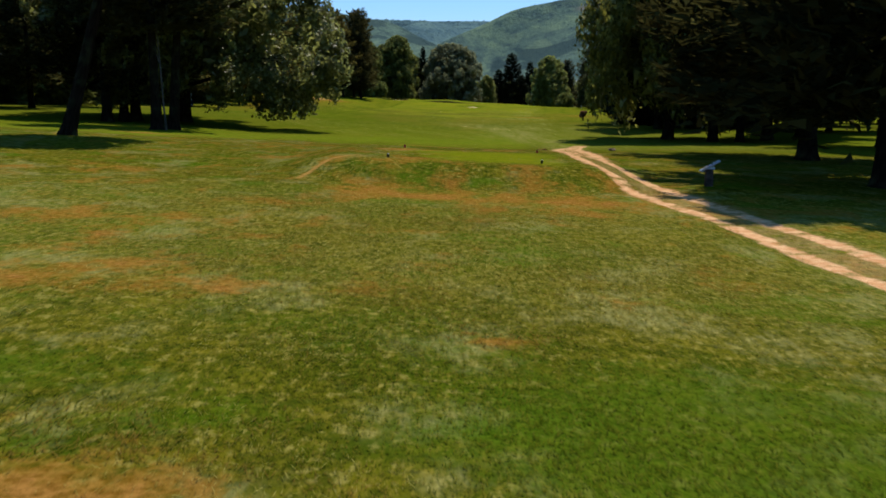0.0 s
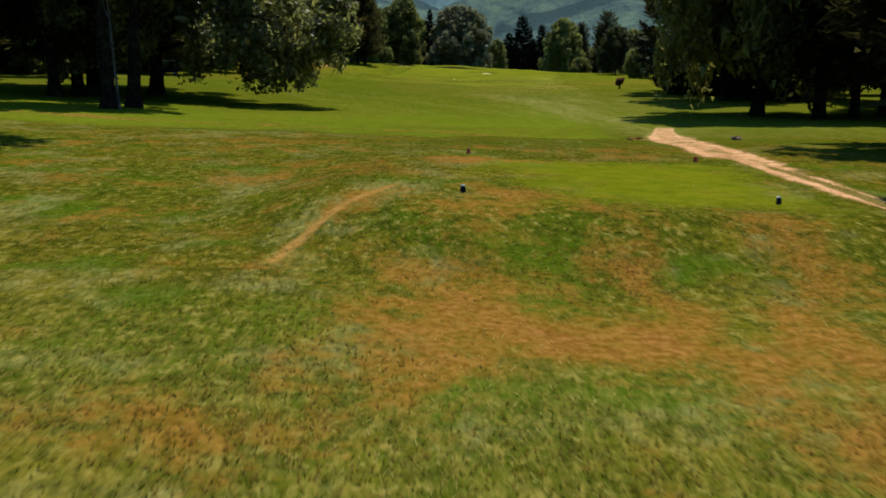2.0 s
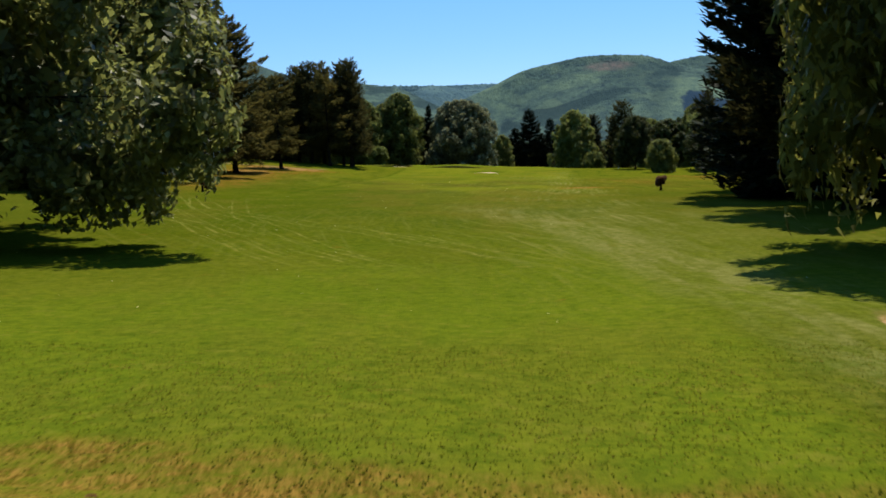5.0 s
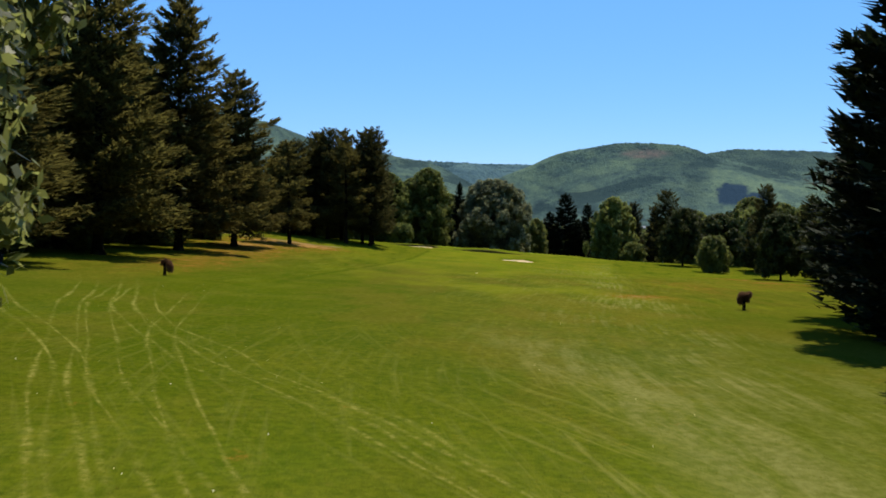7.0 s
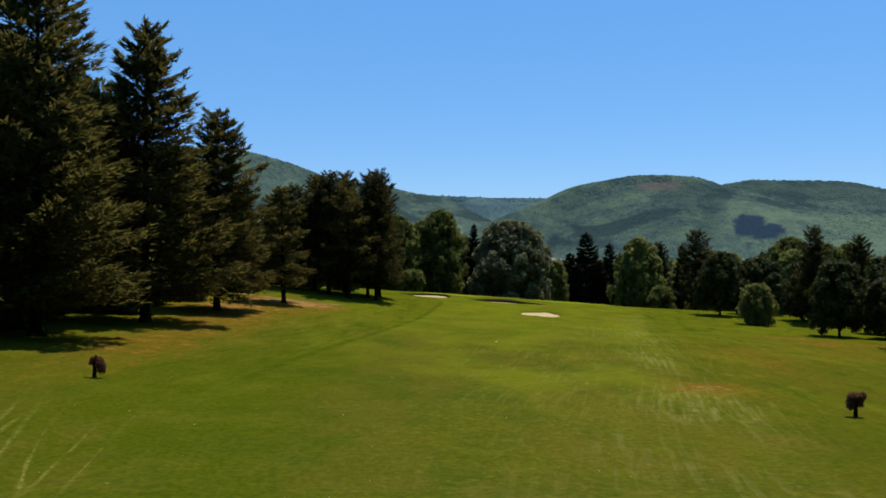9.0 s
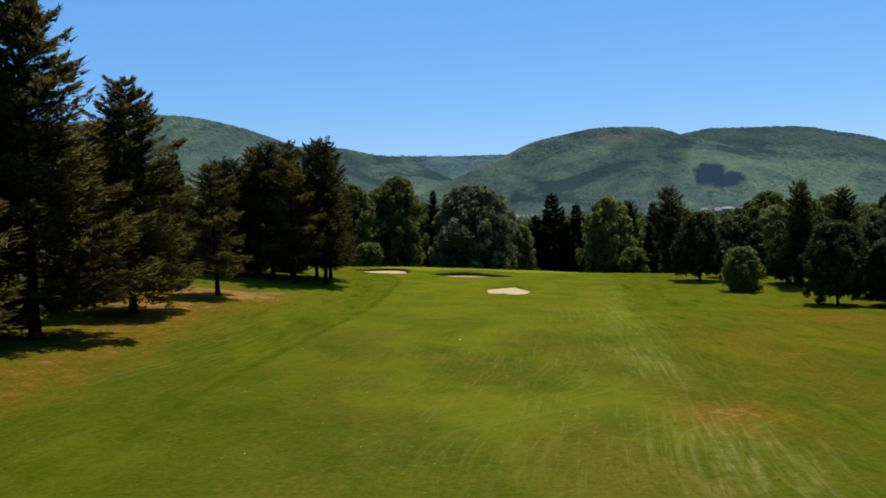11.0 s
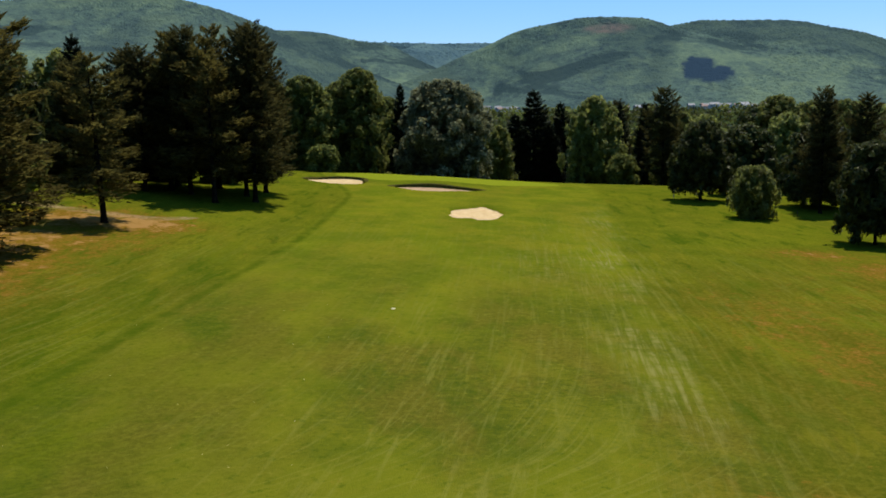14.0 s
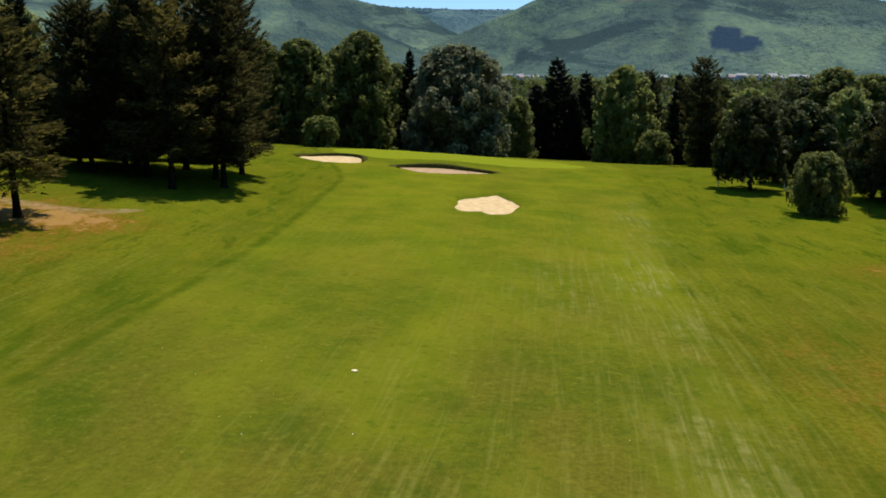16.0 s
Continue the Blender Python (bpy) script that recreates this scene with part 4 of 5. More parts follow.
def broadleaf(seed, h, r, base, leaves=12000, leaf=0.45, lobes=46, weep=0.0, lean=(0, 0), wood=0.018, boughs=(), clump=(0.20, 0.34), belly=0.36, foot=0.72, twigs=16, loose=0.5, near=False, shape=0.62, rough=0.55):
    """Trunk with limbs, and a domed crown of leafy clumps whose leaves lie across the clumps' faces."""
    rng = np.random.default_rng(seed)
    pieces = [trunk_mesh(rng, h * 0.8, h * wood, lean, 1.0)]
    i = np.arange(lobes)
    t = np.clip((i + rng.uniform(0.1, 0.9, lobes)) / lobes, 0, 1) ** 0.85
    env = np.where(t > belly, np.sqrt(np.maximum(1 - ((t - belly) / (1 - belly)) ** 2, 0)), foot + (1 - foot) * np.sin(np.pi / 2 * np.minimum(t / belly, 1)))
    size = rng.uniform(*clump, lobes) * r
    a = i * 2.39996 + rng.normal(size=lobes) * 0.35
    out = np.maximum(env * r - size * 0.7, 0) * rng.uniform(0.55, 1.06, lobes)
    mid = np.stack([out * np.cos(a), out * np.sin(a), np.minimum(base + t * (h - base), h - size * rng.uniform(0.7, 1.15, lobes))], 1)
    mid[:, 0] += lean[0] * mid[:, 2]
    mid[:, 1] += lean[1] * mid[:, 2]
    for k in range(0, lobes, max(1, lobes // 14)):
        c = mid[k]
        z0 = max(0.12 * h, min(0.6 * h, base * 0.7 + (c[2] - base) * 0.3))
        pieces.append(tube([(lean[0] * z0, lean[1] * z0, z0), (c[0] * 0.45, c[1] * 0.45, z0 + (c[2] - z0) * 0.6), tuple(c)], [h * wood * 0.42, h * wood * 0.22, 0.02], 5))
    for bx, by, bz, br in boughs:
        mid, size = np.concatenate([mid, [[bx, by, bz]]]), np.append(size, br)
        z0 = 0.22 * h
        pieces.append(tube([(0, 0, z0), (bx * 0.3, by * 0.4, z0 + 2.2), (bx * 0.65, by * 0.6, z0 + 2.0), (bx, by, bz)], [0.09, 0.06, 0.03, 0.01], 5))
    lobes = len(mid)
    heart = np.array([lean[0] * h / 2, lean[1] * h / 2, base + 0.4 * (h - base)])
    outward = unit(mid - heart)
    which = rng.choice(lobes, leaves, p=size ** 2 / (size ** 2).sum())
    heads = unit(rng.normal(size=(lobes * twigs, 3)) + np.repeat(outward, twigs, 0) * 0.7 + [0, 0, 0.25]).reshape(lobes, twigs, 3)
    q = unit(rng.normal(size=(leaves, 3)) * loose * 0.6 + heads[which, rng.integers(0, twigs, leaves)])
    deep = rng.random(leaves) < 0.16
    core = rng.random(leaves) < 0.10
    rad = np.where(deep, rng.uniform(0.2, 0.7, leaves), 0.74 + 0.36 * rng.random(leaves) ** 0.8) * size[which]
    at = mid[which] + q * rad[:, None] * [1, 1, 0.92 + weep * 0.5]
    level = rng.uniform(0.05, 0.9, leaves)
    fill = np.where(level > belly, np.sqrt(np.maximum(1 - ((level - belly) / (1 - belly)) ** 2, 0)), 0.9) * r * 0.72 * np.sqrt(rng.random(leaves))
    turn = rng.uniform(0, 6.283, leaves)
    inner = np.stack([fill * np.cos(turn) + lean[0] * h * level, fill * np.sin(turn) + lean[1] * h * level, base + level * (h - base)], 1)
    at = np.where(core[:, None], inner, at)
    deep = deep | core
    at[:, 2] -= weep * size[which] * 1.3 * rng.random(leaves) ** 2
    at[:, 2] = np.maximum(at[:, 2], 0.25)
    normal = unit(q + rng.normal(size=(leaves, 3)) * rough + [0, 0, 0.15])
    hang = rng.normal(size=(leaves, 3)) * 0.8 + [0, 0, -0.5 - 1.2 * weep]
    along = hang - normal * (hang * normal).sum(1, keepdims=True)
    ln = leaf * rng.uniform(0.6, 1.3, leaves) * np.where(core, 2.6, np.where(deep, 1.8, 1.0))
    return joined(pieces), (leaflets if near else sprays)(at, normal, along, ln * (1.0 if near else 1.15), ln * shape)


def tree_thing(name, meshes, bark, foliage, label, category, group, parts=("trunk", "crown")):
    top = tagged(new(name), label, category, group)
    (tv, tf), (lv, lf) = meshes
    mesh_object(parts[0], tv, tf, bark, top, smooth=True)
    mesh_object(parts[1], lv, lf, foliage, top)
    return top


KINDS = {
    "pine": lambda: tree_thing("pine_tree", conifer(11, 30, 7.0, 3.4, 34, 0.62, 0.56, 0.24, 0.45, slim=0.34, gap=0.026, upturn=0.22, hang=0.22, skirt=0.85), BARK, NEEDLE_WARM, "tall dark pine with olive boughs sweeping low", "pine tree", "pines along the fairway"),
    "pine_c": lambda: tree_thing("pine_tree", conifer(15, 22, 5.2, 5.6, 40, 0.55, 0.45, 0.30, 0.75, 0.014, (0.03, 0.01), 0.36, 0.050, 0.18, 0.40, 1.0), BARK, NEEDLE_WARM, "dark pine with an uneven open crown", "pine tree", "pines along the fairway"),
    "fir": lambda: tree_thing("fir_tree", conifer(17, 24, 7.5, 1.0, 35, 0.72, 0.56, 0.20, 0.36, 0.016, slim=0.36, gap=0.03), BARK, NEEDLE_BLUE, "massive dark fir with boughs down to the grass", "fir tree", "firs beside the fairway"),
    "tall": lambda: tree_thing("pine_tree", conifer(16, 22, 6.0, 8.0, 22, 0.7, 0.55, 0.12, 0.45, 0.019, slim=0.38, gap=0.035), BARK, NEEDLE, "tall old pine with a thick bare trunk and high crown", "pine tree", "trees by the tee"),
    "pine_b": lambda: tree_thing("pine_tree", conifer(12, 22, 5.2, 3.2, 30, 0.55, 0.50, 0.18, 0.55, slim=0.36, gap=0.034, hang=0.25, skirt=0.75), BARK, NEEDLE, "ragged dark pine with a bare lower trunk", "pine tree", "pines along the fairway"),
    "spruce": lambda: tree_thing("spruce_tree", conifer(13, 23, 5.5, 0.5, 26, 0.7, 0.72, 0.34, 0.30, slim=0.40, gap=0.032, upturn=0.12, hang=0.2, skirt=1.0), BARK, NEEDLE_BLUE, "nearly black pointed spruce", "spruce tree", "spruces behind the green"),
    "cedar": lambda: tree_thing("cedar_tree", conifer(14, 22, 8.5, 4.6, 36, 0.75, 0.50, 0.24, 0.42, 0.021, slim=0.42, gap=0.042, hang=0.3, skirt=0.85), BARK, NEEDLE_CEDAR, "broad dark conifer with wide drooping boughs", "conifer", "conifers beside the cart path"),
    "maple": lambda: tree_thing("broadleaf_tree", broadleaf(21, 20, 6.5, -1.0, 16000, 0.56, 110, 0.35, clump=(0.12, 0.24), twigs=9, loose=0.4, foot=0.95), BARK_GREY, LEAF, "leafy green broadleaf tree in full summer leaf", "tree", "trees behind the green"),
    "bright": lambda: tree_thing("broadleaf_tree", broadleaf(22, 19, 7.0, -1.0, 20000, 0.52, 120, 0.8, clump=(0.11, 0.21), twigs=8, loose=0.4, foot=0.95), BARK_GREY, LEAF_BRIGHT, "light green broadleaf tree with hanging twigs", "tree", "trees behind the green"),
    "silver": lambda: tree_thing("broadleaf_tree", broadleaf(23, 21, 9.0, -1.0, 42000, 0.52, 170, 0.8, clump=(0.09, 0.17), belly=0.42, foot=0.95, twigs=8, loose=0.4), BARK_GREY, LEAF_SILVER, "wide tree with pale grey-green leaves", "tree", "trees behind the green"),
    "round": lambda: tree_thing("broadleaf_tree", broadleaf(24, 12.5, 5.4, 1.5, 22000, 0.36, 130, 0.3, clump=(0.11, 0.20), belly=0.34, foot=0.9, twigs=9, loose=0.4), BARK, LEAF_DARK, "compact round dark green tree on a short trunk", "tree", "trees beside the fairway"),
    "willow": lambda: tree_thing("weeping_tree", broadleaf(25, 7.2, 3.4, 0.5, 16000, 0.28, 100, 1.2, clump=(0.11, 0.20), belly=0.5, foot=0.85, twigs=8, loose=0.4), BARK, LEAF_BRIGHT, "small light green weeping tree with leaves to the ground", "small tree", "trees beside the fairway"),
    "oak": lambda: tree_thing("oak_tree", broadleaf(26, 17, 12.5, 4.6, 80000, 0.40, 80, 0.3, wood=0.032, shape=0.5, twigs=10, loose=0.36, near=True, clump=(0.10, 0.19), rough=0.6, boughs=((9.6, -1.0, 1.8, 1.5), (8.4, -2.4, 2.1, 1.6), (10.8, -3.0, 2.6, 1.7), (12.6, -3.6, 3.6, 1.8), (13.4, -4.2, 5.4, 2.0), (12.9, -3.4, 7.6, 1.8), (9.2, -4.2, 3.3, 1.8), (7.2, -4.0, 3.4, 2.0), (11.8, -5.0, 4.8, 2.0), (4.0, -6.0, 4.5, 2.4), (0.0, -7.0, 5.5, 2.6), (-4.0, -6.0, 5.0, 2.6))), BARK, LEAF_GLOSS, "spreading oak with glossy leaves and low hanging boughs", "oak tree", "trees by the tee"),
    "oak_b": lambda: tree_thing("oak_tree", broadleaf(27, 18, 8.5, 2.0, 11000, 0.8, 90, 0.3, clump=(0.12, 0.24), twigs=8, loose=0.4), BARK, LEAF_DARK, "tall dark leafy tree on a thick trunk", "tree", "trees by the tee"),
    "lime": lambda: tree_thing("lime_tree", broadleaf(29, 20, 8.8, 3.7, 34000, 0.42, 110, 0.9, wood=0.024, clump=(0.13, 0.24), belly=0.34, foot=0.86, twigs=9, loose=0.4), BARK, LEAF_LIME, "broad dark tree with yellow-green leafy boughs drooping low", "tree", "trees beside the cart path"),
    "shrub": lambda: tree_thing("shrub", broadleaf(28, 4.0, 2.4, 0.1, 4500, 0.34, 26, clump=(0.26, 0.42)), BARK, LEAF, "low leafy green shrub", "shrub", "shrubs", ("stem", "foliage")),
}
MADE = {}
SIZE = {"pine": (30, 7.0), "pine_b": (22, 5.2), "pine_c": (22, 5.2), "tall": (22, 6.0), "fir": (24, 7.5), "spruce": (23, 5.5), "cedar": (22, 8.5), "maple": (20, 6.5), "bright": (19, 7.0), "silver": (21, 9.0),
        "round": (12.5, 5.4), "willow": (7.2, 3.4), "oak": (17, 12.5), "oak_b": (18, 8.5), "shrub": (4.0, 2.4), "lime": (20, 8.8)}


def plant(kind, x, y, h, r, turn=None, tilt=(0, 0), label="", sink=0.08):
    """A tree of a kind at its true height and crown radius, standing on the turf."""
    turn = (x * 37.1 + y * 17.3) % 360 if turn is None else turn
    m = pose(x, y, height_at(x, y) - sink, tilt[0], tilt[1], 0) @ pose(0, 0, 0, 0, 0, turn) @ Matrix.Diagonal((r / SIZE[kind][1], r / SIZE[kind][1], h / SIZE[kind][0], 1))
    if kind not in MADE:
        ob = MADE[kind] = KINDS[kind]()
        ob.matrix_basis = m
    else:
        keep = MADE[kind].scale.copy()
        MADE[kind].scale = (1, 1, 1)
        ob = copy_thing(MADE[kind], m)
        MADE[kind].scale = keep
    if label:
        tagged(ob, label)
    return ob


# by the tee, on the bank
plant("tall", -16.9, 44.6, 22, 4.8, 40, (0, 17), "leaning old pine with a thick bare trunk")
plant("tall", -20.1, 69.6, 21, 6.0)
plant("tall", -20.0, 73.5, 22, 6.0, 80, (0, 5), "tall pine leaning a little over the grass")
plant("oak", -23.6, 90.0, 17, 13.2, 0)
plant("tall", -26.3, 99.9, 22, 6.0, 130)
plant("cedar", -26.8, 86.0, 24, 8.5, 200)
plant("tall", -18.0, 33.0, 21, 6.8)
for x, y, k, h, r in [(-27.7, 81.2, "tall", 20, 6), (-27.0, 83.5, "tall", 22, 6), (-36, 60, "oak_b", 17, 8), (-44, 78, "oak_b", 19, 8), (-42, 100, "pine_b", 23, 5.5), (-52, 92, "oak_b", 18, 8),
                      (-38, 112, "pine_b", 22, 5), (-48, 118, "maple", 19, 7), (-58, 112, "oak_b", 18, 8), (-68, 128, "maple", 20, 8),
                      (-60, 145, "oak_b", 19, 8)]:
    plant(k, x, y, h, r)
# beside the cart path
for x, y, k, h, r in [(19.9, 81.8, "lime", 23, 8.1), (16.2, 33.4, "cedar", 22, 8.4), (19.4, 49.2, "cedar", 23, 8.5), (22.8, 78.5, "cedar", 22, 7.2), (24.8, 77.8, "pine_b", 21, 6), (27.7, 79.8, "cedar", 22, 8), (33, 86.5, "cedar", 23, 7.5), (31, 66, "cedar", 22, 7),
                      (40, 152, "fir", 22, 7), (27.2, 120.5, "fir", 27, 9.4), (31, 108, "fir", 22, 8), (23.8, 103, "cedar", 26, 7.4), (34, 113, "pine_b", 23, 6), (40, 98, "oak_b", 19, 8), (48, 120, "oak_b", 19, 8), (44, 140, "pine_b", 22, 6),
                      (58, 105, "maple", 20, 9), (62, 138, "oak_b", 19, 8)]:
    plant(k, x, y, h, r)
# tall pines on the fairway's bank
for x, y, k, h, r in [(-38.5, 142, "pine", 29, 9.2), (-38.2, 164, "pine", 33, 9.6), (-36.0, 183, "pine", 31.5, 9.4), (-34.4, 203, "pine", 25.5, 8.2), (-52, 243, "pine_b", 23, 7), (-47, 174, "oak_b", 26, 8), (-50, 199, "oak_b", 27, 8), (-47, 152, "oak_b", 25, 8),
                      (-58, 188, "oak_b", 26, 9), (-60, 165, "oak_b", 26, 9), (-52, 222, "oak_b", 20, 8)]:
    plant(k, x, y, h, r)
# undergrowth along the bank behind the pines
for k, (x, y) in enumerate([(-45, 132), (-44, 146), (-46, 155), (-44, 170), (-47, 180), (-44, 192), (-45, 205), (-43, 216), (-49, 226), (-47, 236), (-42, 272), (-36, 268), (-30, 273), (-50, 255)]):
    plant("shrub", x, y, 4.6 + (k * 7 % 5) * 0.5, 4.2 + (k * 3 % 4) * 0.4, label="dense dark undergrowth below the pines")
# the group of pines before the green
for x, y, k, h, r in [(-20.5, 251.2, "pine_b", 23, 6.2), (-24.4, 245.5, "pine_c", 20.5, 6.0), (-22.7, 256.4, "pine_b", 22.5, 6), (-28.8, 251, "pine_b", 21.5, 6), (-31.8, 252.7, "pine_c", 20.5, 6), (-27.7, 262, "pine_c", 22.5, 6.2), (-34.2, 249.5, "pine_b", 18.5, 5.5),
                      (-21.5, 264, "pine_b", 22, 6), (-33, 260, "pine_b", 21, 6), (-38.2, 256.2, "pine_b", 18, 5), (-41, 266, "spruce", 19, 4.4), (-30.8, 224.6, "pine_c", 17.0, 5.8), (-47, 262, "spruce", 20, 4.4), (-52, 270, "bright", 18, 7),
                      (-60, 262, "bright", 19, 7), (-66, 280, "maple", 20, 8), (-45, 285, "maple", 18, 7), (-70, 222, "oak_b", 22, 9), (-44, 252, "pine_b", 16, 5), (-48, 240, "oak_b", 15, 6)]:
    plant(k, x, y, h, r)
# the row behind the green
for x, y, k, h, r in [(-26, 334, "maple", 20, 7.6), (-20.5, 322, "shrub", 5.5, 3.4), (-14.5, 341, "maple", 23, 7.8), (-33, 330, "maple", 19, 7), (-20, 352, "maple", 21, 7.5), (-40, 318, "maple", 19, 7), (-6, 356, "spruce", 22, 4), (4.4, 348, "silver", 22, 12.0), (18, 372, "bright", 14, 5),
                      (29.6, 398, "spruce", 26, 8.5), (24, 394, "spruce", 19, 7.5), (33.5, 394, "spruce", 17, 6), (37.6, 402, "spruce", 23, 6), (41, 362, "bright", 21, 8.2), (53, 341, "pine_b", 22, 6.4), (51, 386, "pine_b", 23, 5), (57, 380, "spruce", 22, 4.5), (15, 396, "bright", 13, 7), (47, 392, "maple", 15, 7), (68, 384, "maple", 17, 8), (49, 372, "spruce", 21, 4), (46, 352, "shrub", 7, 4), (58, 348, "maple", 17, 6), (-52, 332, "maple", 20, 8), (-10, 372, "maple", 20, 7), (64, 372, "bright", 18, 7)]:
    plant(k, x, y, h, r)
# beside the fairway, over the valley
for x, y, k, h, r in [(45.8, 281.5, "round", 12.8, 5.5), (47.2, 260, "willow", 7.2, 3.5), (59.3, 267, "pine_b", 18.5, 4.6), (52.2, 233.5, "round", 11.5, 4.8), (57.5, 229, "round", 9, 4), (53, 207, "pine_b", 18, 5.4), (32.6, 138.0, "fir", 26, 8.6),
                      (56, 292, "oak_b", 12, 6), (62, 274, "oak_b", 13, 6), (66, 246, "oak_b", 13, 6), (62, 232, "oak_b", 12, 5), (72, 322, "maple", 18.5, 7.5), (82, 330, "maple", 18, 7.5), (80, 300, "pine_b", 18, 5), (66, 300, "bright", 14, 6), (90, 290, "maple", 17, 7), (74, 262, "maple", 15, 6), (88, 262, "oak_b", 17, 7), (70, 240, "maple", 14, 6), (80, 225, "oak_b", 17, 7), (64, 212, "oak_b", 15, 6),
                      (60, 196, "fir", 19, 6), (66, 180, "oak_b", 17, 7), (57, 172, "fir", 20, 6), (78, 190, "oak_b", 18, 8), (52, 156, "cedar", 21, 6.5), (60, 222, "shrub", 5, 3.5), (84, 355, "maple", 18, 8), (76, 345, "oak_b", 18, 8), (93, 340, "maple", 19, 8), (106, 330, "oak_b", 18, 8), (98, 312, "oak_b", 17, 8), (113, 302, "maple", 18, 8), (60, 332, "bright", 15, 6.5), (62, 402, "bright", 17, 8), (75, 400, "maple", 19, 8), (90, 390, "oak_b", 19, 9), (44, 412, "maple", 18, 8), (106, 372, "oak_b", 18, 9), (122, 345, "oak_b", 18, 9)]:
    plant(k, x, y, h, r)
# a slender dead stem among the pines
stem = tagged(new("dead_tree"), "slender pale dead stem standing against the pines", "dead tree")
tv, tf = tube([(0, 0, -0.1), (-0.1, 0, 2.0), (-0.18, 0.05, 4.5), (-0.34, 0.05, 8.5)], [0.08, 0.065, 0.05, 0.02], 8)
mesh_object("trunk", tv, tf, bark_material("bark_bleached", (0.0380, 0.0319, 0.0258), (0.0988, 0.0851, 0.0699)), stem, smooth=True)
tv, tf = tube([(-0.19, 0.05, 4.7), (-0.42, 0.1, 5.4), (-0.5, 0.1, 6.0)], [0.04, 0.03, 0.01], 6)
mesh_object("branch", tv, tf, BARK_GREY, stem, smooth=True)
stem.matrix_basis = pose(-19.1, 68.4, height_at(-19.1, 68.4), 0, 0, 0)

# ---- far woods in the valley ----


def woods(label, spots, seed, material, leaf=2.0, per=70):
    rng = np.random.default_rng(seed)
    at, along = [], []
    for x, y, h, r in spots:
        q = rng.normal(size=(per, 3))
        q /= np.linalg.norm(q, axis=1, keepdims=True)
        p = q * [r, r, h / 2] * rng.uniform(0.7, 1.05, (per, 1)) + [x, y, height_at(x, y) + h / 2]
        at.append(p)
        along.append(q + rng.normal(size=(per, 3)) * 0.6)
    at, along = np.concatenate(at), np.concatenate(along)
    ln = leaf * rng.uniform(0.7, 1.4, len(at))
    v, f = blades(rng, at, along, ln, ln * 0.7, 0.8)
    return tagged(mesh_object("far_woods", v, f, material), label, "woods", kind="stuff")


rng = np.random.default_rng(5)


def scatter(n, y0, y1, spread):
    out = []
    for _ in range(n):
        y = rng.uniform(y0, y1)
        a = rng.uniform(-spread, spread)
        x = 3 + y * math.tan(radians(a))
        h = rng.uniform(7, 13)
        out.append((x, y, h, h * rng.uniform(0.32, 0.5)))
    return out


woods("dense green treetops of the valley floor", scatter(520, 470, 900, 34), 31, LEAF_DARK, 2.2, 60)
woods("dark conifers among the valley woods", scatter(220, 430, 1000, 34), 32, NEEDLE, 2.0, 60)
woods("scattered trees round the town", scatter(420, 1500, 1980, 30), 34, LEAF, 4.0, 30)
woods("distant woods at the foot of the hills", scatter(420, 900, 1500, 32), 33, LEAF_DARK, 4.0, 36)


# ---- small things ----


def part(name, bm, material, parent, label="", smooth=False):
    me = bpy.data.meshes.new(name)
    if smooth:
        for f in bm.faces:
            f.smooth = True
    bm.to_mesh(me)
    bm.free()
    me.materials.append(material)
    ob = new(name, me)
    ob.parent = parent
    if label:
        tagged(ob, label)
    return ob


def box(size, at=(0, 0, 0), bevel=0.0, taper=1.0, turn=None):
    bm = bmesh.new()
    bmesh.ops.create_cube(bm, size=1)
    for v in bm.verts:
        k = taper if v.co.z > 0 else 1.0
        v.co = Vector((v.co.x * size[0] * k, v.co.y * size[1] * k, v.co.z * size[2]))
    if bevel:
        bmesh.ops.bevel(bm, geom=bm.edges[:], offset=bevel, segments=2, affect="EDGES")
    bmesh.ops.transform(bm, matrix=Matrix.Translation(at) @ (turn or Matrix()), verts=bm.verts)
    return bm


def cylinder(r, depth, at=(0, 0, 0), top=None, sides=16, bevel=0.0, turn=None):
    bm = bmesh.new()
    bmesh.ops.create_cone(bm, cap_ends=True, segments=sides, radius1=r, radius2=r if top is None else top, depth=depth)
    if bevel:
        bmesh.ops.bevel(bm, geom=[e for e in bm.edges if len(e.link_faces) == 2 and e.calc_face_angle(0) > 0.8], offset=bevel, segments=2, affect="EDGES")
    bmesh.ops.transform(bm, matrix=Matrix.Translation(at) @ (turn or Matrix()), verts=bm.verts)
    return bm


def plain(name, dark, light, rough=0.5, scale=6.0, metal=0.0, spec=0.4):
    m = Nodes(name)
    n = m.noise(m.obj(), scale, 4, 0.6)
    return m.finish(m.mix(m.span(n, 0.35, 0.65), dark, light), rough, m.bump(n, 0.2, 0.01), metal, spec)


BLACK = plain("black_plastic", (0.0061, 0.0061, 0.0076), (0.0122, 0.0122, 0.0122), 0.7, spec=0.05)
WHITE = plain("white_paint", (0.4712, 0.4712, 0.4560), (0.6080, 0.6080, 0.5928), 0.5)
RED = plain("red_paint", (0.3192, 0.0137, 0.0076), (0.4560, 0.0266, 0.0137), 0.45)
YELLOW = plain("yellow_paint", (0.5016, 0.3952, 0.1520), (0.6080, 0.5320, 0.2736), 0.5)
CONCRETE = plain("concrete", (0.0152, 0.0129, 0.0099), (0.0418, 0.0350, 0.0274), 1.0, 3, 0, 0.0)
WOOD = plain("weathered_wood", (0.0266, 0.0198, 0.0152), (0.0646, 0.0502, 0.0380), 0.95, 5, 0, 0.0)
